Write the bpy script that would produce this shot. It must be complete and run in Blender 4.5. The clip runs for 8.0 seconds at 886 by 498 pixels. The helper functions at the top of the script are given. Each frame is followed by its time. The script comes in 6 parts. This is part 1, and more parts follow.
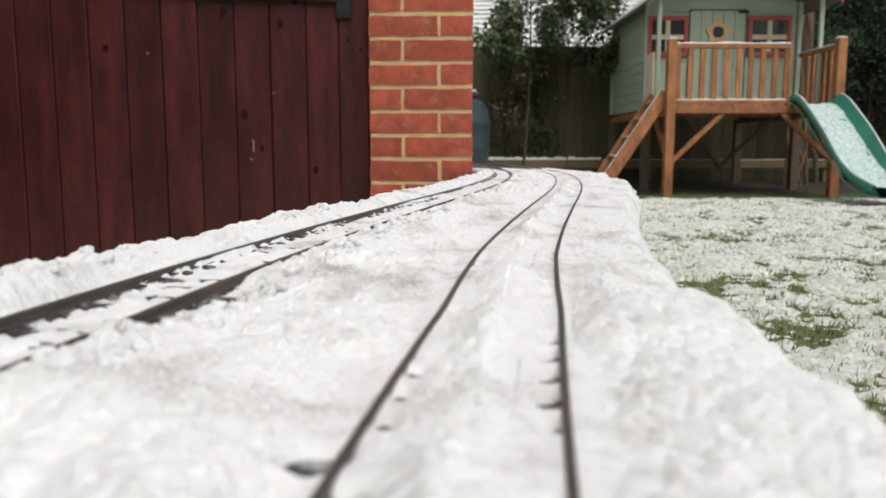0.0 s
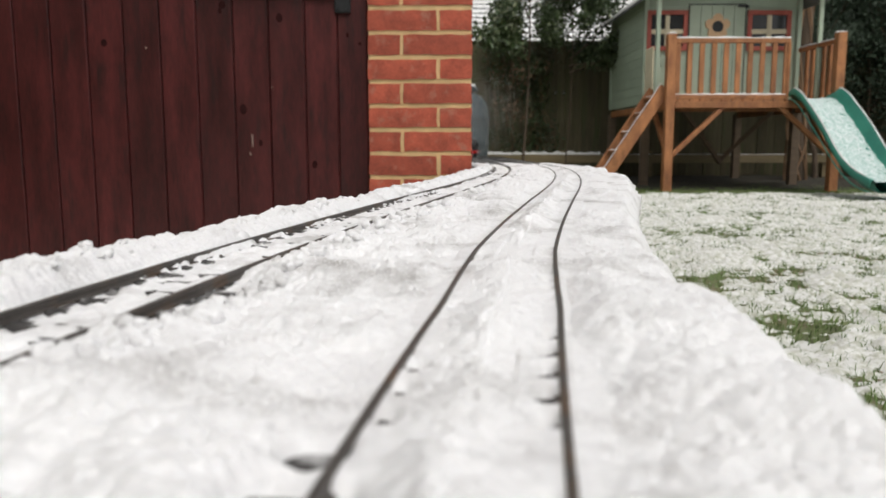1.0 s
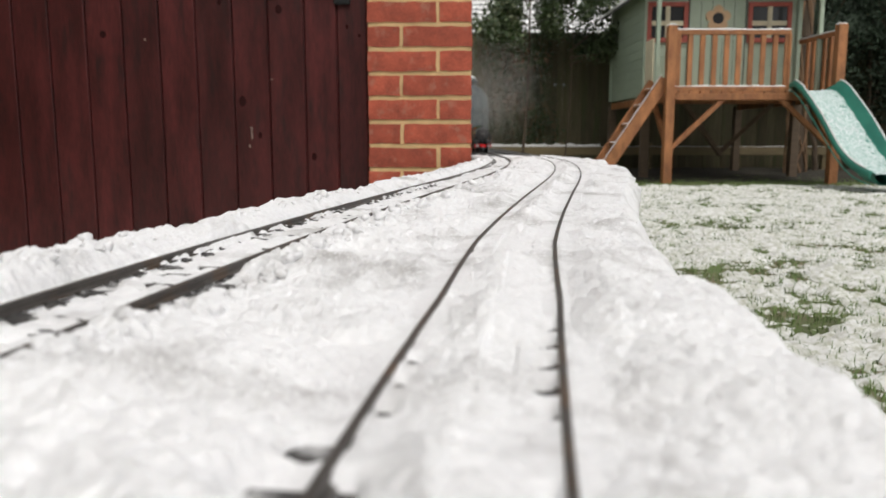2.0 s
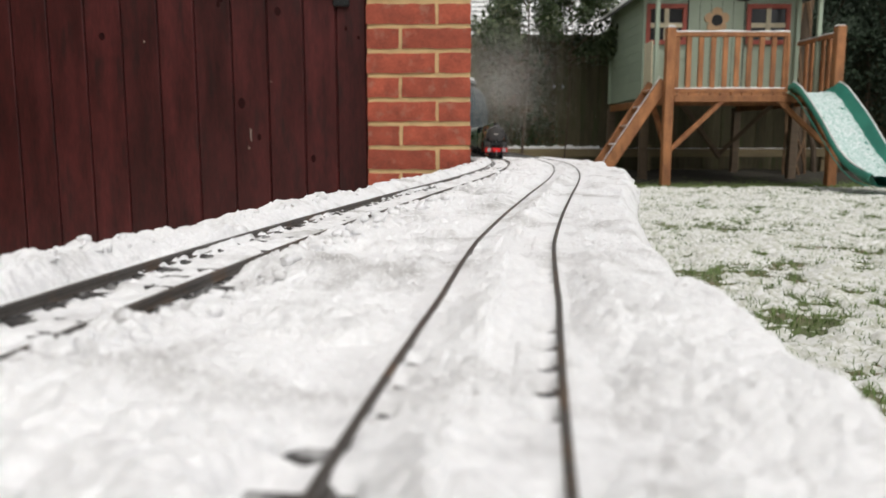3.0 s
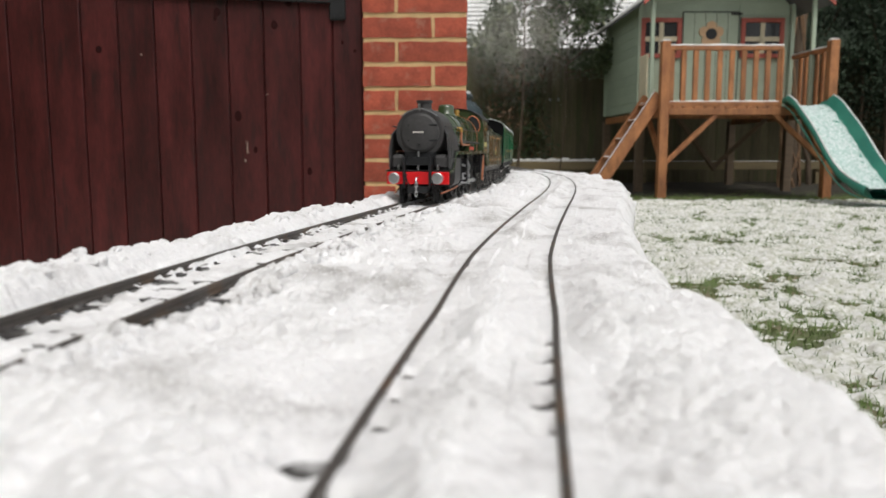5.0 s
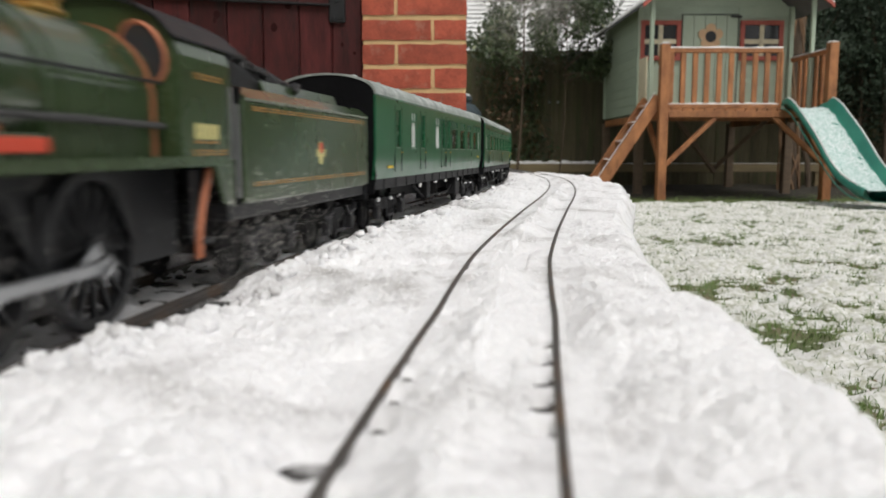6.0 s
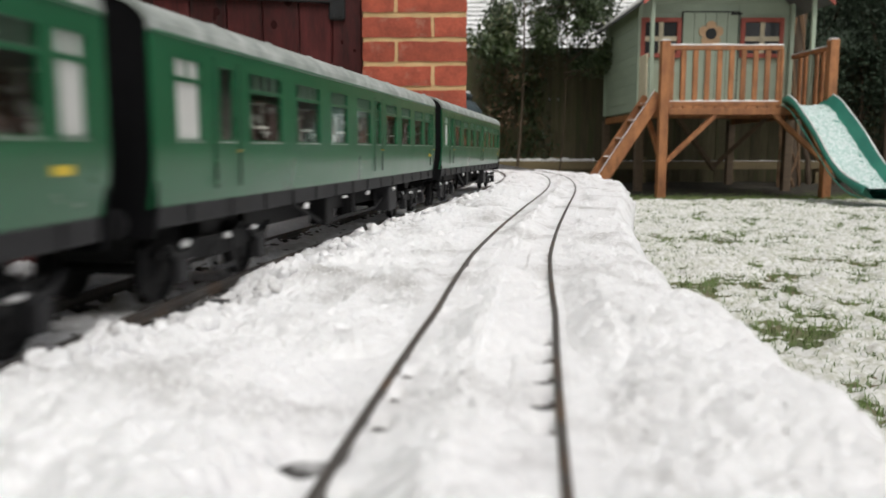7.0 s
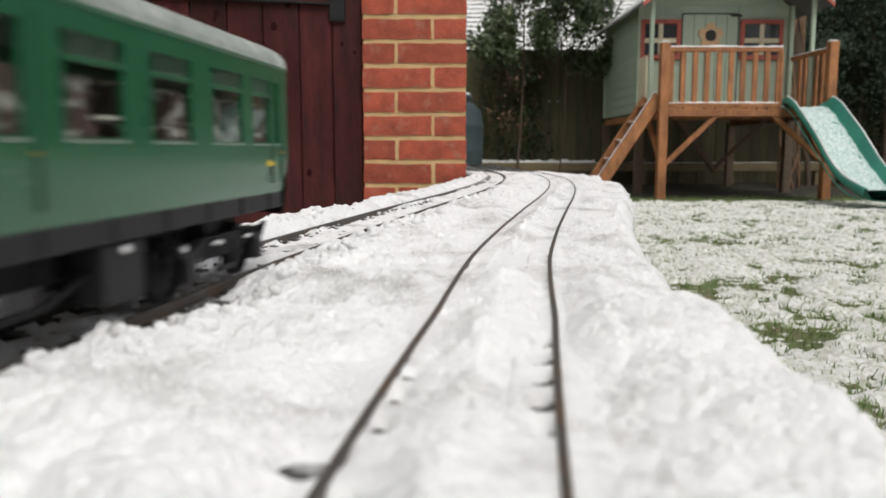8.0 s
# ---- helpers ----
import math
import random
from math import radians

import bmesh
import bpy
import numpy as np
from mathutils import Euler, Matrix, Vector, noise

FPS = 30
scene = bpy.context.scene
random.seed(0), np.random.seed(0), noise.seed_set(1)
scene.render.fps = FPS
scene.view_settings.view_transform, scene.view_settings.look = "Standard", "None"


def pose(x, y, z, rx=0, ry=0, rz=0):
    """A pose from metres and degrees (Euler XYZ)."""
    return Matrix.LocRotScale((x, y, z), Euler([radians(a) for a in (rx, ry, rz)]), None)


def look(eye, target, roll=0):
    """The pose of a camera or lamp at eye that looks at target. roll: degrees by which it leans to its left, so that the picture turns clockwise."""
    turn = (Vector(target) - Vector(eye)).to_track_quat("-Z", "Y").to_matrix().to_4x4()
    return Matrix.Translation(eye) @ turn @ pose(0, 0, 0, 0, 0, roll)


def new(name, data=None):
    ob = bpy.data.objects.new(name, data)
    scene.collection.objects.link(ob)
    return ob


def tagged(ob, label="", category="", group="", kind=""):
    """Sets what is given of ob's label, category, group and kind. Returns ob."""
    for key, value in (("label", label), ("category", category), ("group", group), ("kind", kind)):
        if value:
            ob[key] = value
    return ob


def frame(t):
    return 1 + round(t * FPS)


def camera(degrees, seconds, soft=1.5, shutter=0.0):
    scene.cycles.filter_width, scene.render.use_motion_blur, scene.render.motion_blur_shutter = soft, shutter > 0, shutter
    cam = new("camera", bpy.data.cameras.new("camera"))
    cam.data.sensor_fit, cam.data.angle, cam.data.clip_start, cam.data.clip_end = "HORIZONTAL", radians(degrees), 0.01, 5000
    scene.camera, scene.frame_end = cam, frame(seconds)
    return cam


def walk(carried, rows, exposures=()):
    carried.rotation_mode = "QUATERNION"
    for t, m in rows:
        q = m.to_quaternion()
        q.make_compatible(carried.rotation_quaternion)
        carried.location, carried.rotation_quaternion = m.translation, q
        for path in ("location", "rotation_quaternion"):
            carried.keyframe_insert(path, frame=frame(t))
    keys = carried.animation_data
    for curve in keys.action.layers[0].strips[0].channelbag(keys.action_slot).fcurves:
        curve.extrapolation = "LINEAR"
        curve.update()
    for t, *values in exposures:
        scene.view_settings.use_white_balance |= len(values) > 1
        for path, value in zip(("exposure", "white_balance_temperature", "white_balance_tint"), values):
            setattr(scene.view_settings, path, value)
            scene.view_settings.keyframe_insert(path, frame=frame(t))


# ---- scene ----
# The eye stays in one place; only its tilt and pan waver a little.
EYE = (0.0, 0.0, 0.473)
FOV = 59.2
TILT = 7.43


def aim(pan, tilt):
    return pose(*EYE, 90 - TILT - tilt, 0, -pan)


cam = camera(FOV, 8.0, soft=1.5, shutter=0.25)
cam.data.dof.use_dof = True
cam.data.dof.focus_distance = 0.75
cam.data.dof.aperture_fstop = 13.0
walk(cam, [
    (0.0, aim(-0.000, -0.000)),
    (0.5, aim(0.064, 0.127)),
    (1.0, aim(0.064, 0.382)),
    (1.5, aim(0.064, 0.954)),
    (3.0, aim(0.152, 0.811)),
    (3.5, aim(0.195, 0.509)),
    (4.0, aim(0.311, 0.128)),
    (4.5, aim(0.386, -0.000)),
    (6.0, aim(0.457, -0.282)),
    (6.5, aim(0.445, -0.127)),
    (7.0, aim(0.449, -0.095)),
    (7.5, aim(0.461, -0.258)),
    (8.0, aim(0.461, -0.215)),
])

# ---- light: a bright overcast winter day ----
world = bpy.data.worlds.new("overcast")
scene.world = world
world.use_nodes = True
wn, wl = world.node_tree.nodes, world.node_tree.links
sky = wn.new("ShaderNodeTexSky")
sky.sky_type = "NISHITA"
sky.sun_disc = False
sky.sun_elevation = radians(56)
sky.sun_rotation = radians(159)
sky.air_density, sky.dust_density, sky.ozone_density = 1.0, 3.0, 1.0
grey = wn.new("ShaderNodeHueSaturation")
grey.inputs["Saturation"].default_value = 0.06
wl.new(sky.outputs[0], grey.inputs["Color"])
wl.new(grey.outputs[0], wn["Background"].inputs[0])
wn["Background"].inputs[1].default_value = 0.13
sun = new("sun", bpy.data.lights.new("sun", "SUN"))
sun.data.energy, sun.data.angle, sun.data.color = 1.25, radians(40), (1.0, 0.95, 0.88)
sun.matrix_world = look((1.2, -3.2, 5.0), (0, 0, 0))
scene.view_settings.exposure = 0.11


# ---- materials ----
def mat(name, base, rough=0.6, metal=0.0, var=0.25, scale=20.0, fine=0.0, bump=0.15, stretch=(1, 1, 1),
        second=None, cut=(0.55, 0.7), second_scale=None, rand=0.0, coat=0.0, sss=0.0, depth=0.002, second_detail=8.0):
    """A surface with colour that varies at two sizes, relief, and an optional second colour in worn or stained spots."""
    m = bpy.data.materials.new(name)
    m.use_nodes = True
    n, k = m.node_tree.nodes, m.node_tree.links
    p = n["Principled BSDF"]
    tc = n.new("ShaderNodeTexCoord")
    mp = n.new("ShaderNodeMapping")
    mp.inputs["Scale"].default_value = stretch
    k.new(tc.outputs["Object"], mp.inputs[0])
    vec = mp.outputs[0]
    oi = n.new("ShaderNodeObjectInfo")
    off = n.new("ShaderNodeVectorMath")
    off.operation = "MULTIPLY_ADD"
    k.new(oi.outputs["Random"], off.inputs[0])
    off.inputs[1].default_value = (37.0, 11.0, 23.0)
    k.new(vec, off.inputs[2])
    vec = off.outputs[0]

    def tex(s, detail=5.0):
        t = n.new("ShaderNodeTexNoise")
        t.inputs["Scale"].default_value, t.inputs["Detail"].default_value = s, detail
        t.inputs["Roughness"].default_value = 0.6
        k.new(vec, t.inputs["Vector"])
        return t.outputs["Fac"]

    big, small = tex(scale), tex(fine or scale * 7)
    add = n.new("ShaderNodeMath")
    add.operation = "MULTIPLY_ADD"
    k.new(small, add.inputs[0])
    add.inputs[1].default_value = 0.6
    k.new(big, add.inputs[2])
    ramp = n.new("ShaderNodeMapRange")
    k.new(add.outputs[0], ramp.inputs[0])
    ramp.inputs[1].default_value, ramp.inputs[2].default_value = 0.5, 1.1
    ramp.inputs[3].default_value, ramp.inputs[4].default_value = 1 - var, 1 + var
    value = ramp.outputs[0]
    if rand:
        r = n.new("ShaderNodeMapRange")
        k.new(oi.outputs["Random"], r.inputs[0])
        r.inputs[3].default_value, r.inputs[4].default_value = 1 - rand, 1 + rand
        mul = n.new("ShaderNodeMath")
        mul.operation = "MULTIPLY"
        k.new(r.outputs[0], mul.inputs[0])
        k.new(value, mul.inputs[1])
        value = mul.outputs[0]
    hs = n.new("ShaderNodeHueSaturation")
    hs.inputs["Color"].default_value = (*base, 1)
    k.new(value, hs.inputs["Value"])
    colour = hs.outputs[0]
    if second:
        spots = tex(second_scale or scale * 0.6, second_detail)
        r = n.new("ShaderNodeMapRange")
        k.new(spots, r.inputs[0])
        r.inputs[1].default_value, r.inputs[2].default_value = cut
        mix = n.new("ShaderNodeMix")
        mix.data_type = "RGBA"
        k.new(r.outputs[0], mix.inputs["Factor"])
        k.new(colour, mix.inputs["A"])
        mix.inputs["B"].default_value = (*second, 1)
        colour = mix.outputs["Result"]
    k.new(colour, p.inputs["Base Color"])
    rr = n.new("ShaderNodeMapRange")
    k.new(big, rr.inputs[0])
    rr.inputs[3].default_value, rr.inputs[4].default_value = max(0.03, rough - 0.1), min(1, rough + 0.12)
    k.new(rr.outputs[0], p.inputs["Roughness"])
    p.inputs["Metallic"].default_value = metal
    p.inputs["Coat Weight"].default_value = coat
    if sss:
        p.inputs["Subsurface Weight"].default_value = sss
        p.inputs["Subsurface Radius"].default_value = (1.0, 0.95, 0.9)
        p.inputs["Subsurface Scale"].default_value = 0.004
    if bump:
        b = n.new("ShaderNodeBump")
        b.inputs["Strength"].default_value, b.inputs["Distance"].default_value = bump, depth
        k.new(add.outputs[0], b.inputs["Height"])
        k.new(b.outputs[0], p.inputs["Normal"])
    return m


def glow_free_glass(name, tint, rough=0.05):
    m = bpy.data.materials.new(name)
    m.use_nodes = True
    p = m.node_tree.nodes["Principled BSDF"]
    p.inputs["Base Color"].default_value = (*tint, 1)
    p.inputs["Roughness"].default_value = rough
    p.inputs["Transmission Weight"].default_value = 1.0
    p.inputs["IOR"].default_value = 1.45
    return m


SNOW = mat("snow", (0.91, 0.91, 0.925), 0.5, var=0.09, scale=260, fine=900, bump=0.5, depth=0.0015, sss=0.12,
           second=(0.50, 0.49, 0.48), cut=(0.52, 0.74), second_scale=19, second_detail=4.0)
SNOW_CRUMB = mat("icy_snow", (0.90, 0.90, 0.91), 0.5, var=0.05, scale=300, bump=0.3, depth=0.0005)
LAWN_SNOW = mat("lawn_snow", (0.70, 0.70, 0.69), 0.7, var=0.12, scale=6, fine=90, bump=0.6, depth=0.012)
LAWN_PATCHY = mat("snow_in_grass", (0.74, 0.74, 0.72), 0.8, var=0.15, scale=7, fine=60, bump=0.7, depth=0.012,
                  second=(0.40, 0.41, 0.30), cut=(0.42, 0.70), second_scale=40)
SLIDE_DUST = mat("snow_dust_on_plastic", (0.66, 0.71, 0.71), 0.7, var=0.12, scale=12, fine=90, bump=0.4, depth=0.006,
                 second=(0.24, 0.44, 0.39), cut=(0.40, 0.66), second_scale=46)
TURF = mat("turf", (0.135, 0.150, 0.070), 0.9, var=0.5, scale=5, fine=80, bump=0.8, depth=0.01,
           second=(0.22, 0.175, 0.115), cut=(0.5, 0.65))
# near-black so that its colour carries the shade below the play tower
SHADE_SOIL = mat("dark_soil", (0.030, 0.026, 0.018), 0.9, var=0.5, scale=9, fine=90, bump=0.8, depth=0.012, second=(0.06, 0.05, 0.03), cut=(0.55, 0.7))
BLADE = mat("grass_blade", (0.13, 0.20, 0.055), 0.6, var=0.4, scale=3, bump=0)
RAIL = mat("weathered_rail", (0.095, 0.086, 0.078), 0.45, 0.35, var=0.35, scale=60, bump=0.25, depth=0.0004,
           second=(0.14, 0.09, 0.055), cut=(0.52, 0.7))
SLEEPER = mat("black_sleeper", (0.05, 0.047, 0.046), 0.6, var=0.4, scale=80, bump=0.3, depth=0.0006, rand=0.2,
              second=(0.50, 0.50, 0.50), cut=(0.51, 0.66), second_scale=90)
BOARD = mat("wet_roofing_felt", (0.045, 0.045, 0.045), 0.35, var=0.4, scale=12, fine=300, bump=0.5, depth=0.001,
            second=(0.5, 0.5, 0.5), cut=(0.58, 0.75))
# railway legs; also the tower's rear timbers, where its darkness stands in for shade
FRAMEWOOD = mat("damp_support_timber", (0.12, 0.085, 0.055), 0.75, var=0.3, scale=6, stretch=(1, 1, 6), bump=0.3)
GATE = mat("red_brown_stain", (0.056, 0.0092, 0.0092), 0.42, var=0.75, scale=5, fine=45, stretch=(4, 4, 0.7), bump=0.25,
           depth=0.002, rand=0.2, second=(0.014, 0.0065, 0.0065), cut=(0.54, 0.74), second_scale=7)
GATE.node_tree.nodes["Principled BSDF"].inputs["Specular IOR Level"].default_value = 0.46
GATE_BARE = mat("bare_scratched_wood", (0.42, 0.33, 0.28), 0.8, var=0.3, scale=90, bump=0.2)
KNOT = mat("dark_knot", (0.026, 0.0070, 0.0070), 0.75, var=0.5, scale=90, bump=0.5)
KNOT.node_tree.nodes["Principled BSDF"].inputs["Specular IOR Level"].default_value = 0.12
IRON = mat("black_iron", (0.028, 0.029, 0.031), 0.5, 0.5, var=0.35, scale=30, bump=0.3, second=(0.09, 0.085, 0.08), cut=(0.62, 0.75))
BRICK = mat("red_brick", (0.37, 0.082, 0.047), 0.85, var=0.45, scale=18, fine=160, bump=0.6, depth=0.003, rand=0.14,
            second=(0.40, 0.19, 0.13), cut=(0.56, 0.78), second_scale=24)
MORTAR = mat("sandy_mortar", (0.66, 0.47, 0.24), 0.95, var=0.2, scale=25, fine=350, bump=0.7, depth=0.003)
FENCE = mat("weathered_fence", (0.105, 0.090, 0.052), 0.85, var=0.4, scale=4, stretch=(6, 6, 0.6), bump=0.35, depth=0.004,
            rand=0.22, second=(0.070, 0.085, 0.032), cut=(0.5, 0.7))
DECKWOOD = mat("orange_treated_timber", (0.32, 0.135, 0.052), 0.65, var=0.55, scale=7, fine=70, stretch=(2, 2, 0.7), bump=0.3,
               depth=0.003, rand=0.16, second=(0.20, 0.075, 0.03), cut=(0.52, 0.72))
SAGE = mat("sage_green_paint", (0.34, 0.41, 0.315), 0.6, var=0.12, scale=5, fine=60, bump=0.15, rand=0.05)
CREAM = mat("cream_paint", (0.62, 0.56, 0.40), 0.6, var=0.15, scale=8, bump=0.2, rand=0.05)
REDFRAME = mat("faded_red_paint", (0.36, 0.085, 0.06), 0.6, var=0.25, scale=15, bump=0.2)
TAN = mat("tan_paint", (0.50, 0.33, 0.19), 0.6, var=0.15, scale=15, bump=0.15)
DARKPANE = mat("dark_window", (0.03, 0.032, 0.035), 0.12, var=0.2, scale=3, bump=0)
SLIDE = mat("green_plastic", (0.030, 0.195, 0.145), 0.42, var=0.15, scale=6, bump=0.08, second=(0.05, 0.28, 0.20), cut=(0.5, 0.8))
LOWRAIL = mat("grey_brown_timber", (0.20, 0.155, 0.085), 0.8, var=0.3, scale=4, fine=50, stretch=(0.4, 3, 3), bump=0.4,
              second=(0.12, 0.11, 0.05), cut=(0.5, 0.7))
BUTT = mat("blue_green_plastic", (0.026, 0.043, 0.050), 0.45, var=0.2, scale=6, bump=0.1)
LEAF = mat("evergreen_leaf", (0.035, 0.06, 0.018), 0.38, var=0.5, scale=3, bump=0, second=(0.075, 0.105, 0.04), cut=(0.48, 0.7))
LEAF_PALE = mat("variegated_leaf", (0.13, 0.165, 0.085), 0.4, var=0.4, scale=4, bump=0, second=(0.30, 0.31, 0.18), cut=(0.52, 0.7))
LEAF_DRY = mat("dead_leaf", (0.14, 0.085, 0.05), 0.8, var=0.4, scale=4, bump=0)
LAUREL = mat("dark_laurel", (0.018, 0.036, 0.016), 0.62, var=0.5, scale=3, bump=0)
BARK = mat("bark", (0.085, 0.06, 0.04), 0.95, var=0.5, scale=10, stretch=(3, 3, 0.6), bump=0.9, depth=0.01)
VINE = mat("dry_vine", (0.19, 0.115, 0.065), 0.9, var=0.4, scale=12, bump=0.5)
SLATE = mat("grey_slate", (0.13, 0.135, 0.14), 0.7, var=0.3, scale=6, bump=0.3, rand=0.2)
HOUSEWALL = mat("pale_render", (0.5, 0.47, 0.42), 0.9, var=0.12, scale=4, bump=0.4)
LOCO_GREEN = mat("dark_olive_green_enamel", (0.040, 0.067, 0.027), 0.26, var=0.2, scale=25, bump=0.02, coat=0.8)
LOCO_GREEN.node_tree.nodes["Principled BSDF"].inputs["Coat Roughness"].default_value = 0.16
LOCO_BLACK = mat("satin_black", (0.020, 0.021, 0.023), 0.42, var=0.3, scale=40, bump=0.08)
LOCO_BLACK.node_tree.nodes["Principled BSDF"].inputs["Specular IOR Level"].default_value = 0.25
SMOKEBOX = mat("sooty_smokebox_black", (0.058, 0.057, 0.058), 0.48, var=0.3, scale=40, bump=0.12)
SMOKEBOX.node_tree.nodes["Principled BSDF"].inputs["Specular IOR Level"].default_value = 0.3
BEAM_RED = mat("red_enamel", (0.72, 0.012, 0.016), 0.3, var=0.1, scale=60, bump=0.03)
STEEL = mat("bright_steel", (0.42, 0.43, 0.44), 0.35, 0.85, var=0.2, scale=60, bump=0.08)
BRASS = mat("brass", (0.70, 0.44, 0.14), 0.3, 0.9, var=0.2, scale=80, bump=0.05)
COPPER = mat("copper_orange", (0.52, 0.19, 0.10), 0.45, 0.35, var=0.2, scale=80, bump=0.05)
LINING = mat("orange_lining", (0.55, 0.26, 0.07), 0.5, var=0.1, scale=80, bump=0)
PLATE_RED = mat("red_nameplate", (0.62, 0.07, 0.035), 0.4, var=0.1, scale=80, bump=0)
PALE_YELLOW = mat("pale_yellow_paint", (0.66, 0.60, 0.26), 0.5, var=0.1, scale=80, bump=0)
YELLOW = mat("yellow_paint", (0.72, 0.52, 0.05), 0.5, var=0.1, scale=80, bump=0)
WHITE = mat("white_paint", (0.78, 0.76, 0.70), 0.5, var=0.08, scale=40, bump=0.04)
COAL = mat("coal", (0.016, 0.016, 0.017), 0.3, var=0.5, scale=120, bump=0.5, depth=0.001)
COAL.node_tree.nodes["Principled BSDF"].inputs["Specular IOR Level"].default_value = 0.3
COACH_GREEN = mat("malachite_green_gloss", (0.012, 0.105, 0.043), 0.30, var=0.14, scale=30, fine=200, bump=0.03, coat=0.3)
COACH_GREEN.node_tree.nodes["Principled BSDF"].inputs["Coat Roughness"].default_value = 0.14
ROOF_GREY = mat("grey_roof_with_snow_dust", (0.29, 0.32, 0.30), 0.7, var=0.2, scale=30, fine=300, bump=0.35, depth=0.0006,
                second=(0.55, 0.57, 0.56), cut=(0.45, 0.75), second_scale=60)
SOLEBAR = mat("dusty_black_frame", (0.022, 0.022, 0.024), 0.55, var=0.35, scale=40, bump=0.15, second=(0.07, 0.07, 0.07), cut=(0.64, 0.8))
SOLEBAR.node_tree.nodes["Principled BSDF"].inputs["Specular IOR Level"].default_value = 0.25
UNDERFRAME = mat("underframe_black", (0.016, 0.016, 0.017), 0.6, var=0.35, scale=50, bump=0.2)
UNDERFRAME.node_tree.nodes["Principled BSDF"].inputs["Specular IOR Level"].default_value = 0.2
END_BLACK = mat("sooty_end_black", (0.007, 0.007, 0.008), 0.75, var=0.3, scale=50, bump=0.1)
END_BLACK.node_tree.nodes["Principled BSDF"].inputs["Specular IOR Level"].default_value = 0.08
COMPARTMENT = mat("grey_compartment_wall", (0.34, 0.32, 0.30), 0.7, var=0.35, scale=120, bump=0.05)
# the pale spots paint in reflections that the coach windows would show
SEAT = mat("patterned_seat", (0.085, 0.050, 0.048), 0.8, var=0.4, scale=150, bump=0.2, second=(0.50, 0.48, 0.46), cut=(0.53, 0.58), second_scale=170)
FROSTED = mat("white_frosted_pane", (0.62, 0.62, 0.60), 0.35, var=0.06, scale=40, bump=0)
VENT = mat("pale_ventilator_frame", (0.09, 0.16, 0.11), 0.4, var=0.1, scale=60, bump=0)
PANE = glow_free_glass("clear_pane", (0.92, 0.95, 0.93))
STEAM = mat("steam_droplets", (0.76, 0.73, 0.69), 0.9, var=0.02, scale=20, bump=0)


# ---- mesh helpers ----
def ob_from(name, bm, material, parent=None, label="", smooth=False):
    me = bpy.data.meshes.new(name)
    bm.to_mesh(me)
    bm.free()
    me.materials.append(material)
    if smooth:
        for f in me.polygons:
            f.use_smooth = True
    ob = new(name, me)
    if parent:
        ob.parent = parent
    if label:
        ob["label"] = label
    return ob


def part(name, bm, material, parent, label="", smooth=False):
    return ob_from(name, bm, material, parent, label, smooth)


def thing(name, m, label, category, group="", kind=""):
    e = new(name)
    e.empty_display_size = 0.05
    e.matrix_world = m
    return tagged(e, label, category, group, kind)


def again(ob, m, parent=None):
    """Another piece on the same mesh."""
    c = new(ob.name.split(".")[0], ob.data)
    c.parent = parent or ob.parent
    c.matrix_local = m
    if "label" in ob:
        c["label"] = ob["label"]
    return c


def box(bm, x0, x1, y0, y1, z0, z1, bevel=0.0, m=None):
    v = [bm.verts.new((x, y, z)) for z in (z0, z1) for y in (y0, y1) for x in (x0, x1)]
    fs = [bm.faces.new([v[i] for i in q]) for q in
          ((0, 2, 3, 1), (4, 5, 7, 6), (0, 1, 5, 4), (2, 6, 7, 3), (0, 4, 6, 2), (1, 3, 7, 5))]
    if bevel:
        es = list({e for f in fs for e in f.edges})
        r = bmesh.ops.bevel(bm, geom=es, offset=bevel, segments=1, affect="EDGES", clamp_overlap=True)
        v = list({w for f in r["faces"] for w in f.verts} | {w for w in v if w.is_valid})
    if m is not None:
        bmesh.ops.transform(bm, matrix=m, verts=[w for w in v if w.is_valid])
    return bm


def boxed(*a, **k):
    return box(bmesh.new(), *a, **k)


def bar(bm, p, q, w, h, bevel=0.0, up=(0, 0, 1)):
    """A squared timber or rod from p to q."""
    p, q = Vector(p), Vector(q)
    d = q - p
    z = d.normalized()
    x = Vector(up).cross(z)
    x = x.normalized() if x.length > 1e-5 else Vector((1, 0, 0))
    y = z.cross(x)
    m = Matrix((x, y, z)).transposed().to_4x4()
    m.translation = p
    return box(bm, -w / 2, w / 2, -h / 2, h / 2, 0, d.length, bevel, m)


def tube(bm, pts, radii, seg=10, caps=True):
    """A round body along points, with one radius or one for each."""
    pts = [Vector(p) for p in pts]
    if not hasattr(radii, "__len__"):
        radii = [radii] * len(pts)
    rings, ref = [], None
    for i, p in enumerate(pts):
        d = (pts[min(i + 1, len(pts) - 1)] - pts[max(i - 1, 0)]).normalized()
        if ref is None:
            ref = Vector((0, 0, 1)) if abs(d.z) < 0.9 else Vector((1, 0, 0))
        x = (ref - d * ref.dot(d)).normalized()
        y = d.cross(x)
        ref = x
        rings.append([bm.verts.new(p + (x * math.cos(a) + y * math.sin(a)) * radii[i])
                      for a in (2 * math.pi * j / seg for j in range(seg))])
    for a, b in zip(rings, rings[1:]):
        for j in range(seg):
            bm.faces.new((a[j], a[(j + 1) % seg], b[(j + 1) % seg], b[j]))
    if caps:
        bm.faces.new(rings[0][::-1])
        bm.faces.new(rings[-1])
    return bm


def cyl(bm, p, q, r, seg=16, r2=None):
    return tube(bm, [p, q], [r, r if r2 is None else r2], seg)


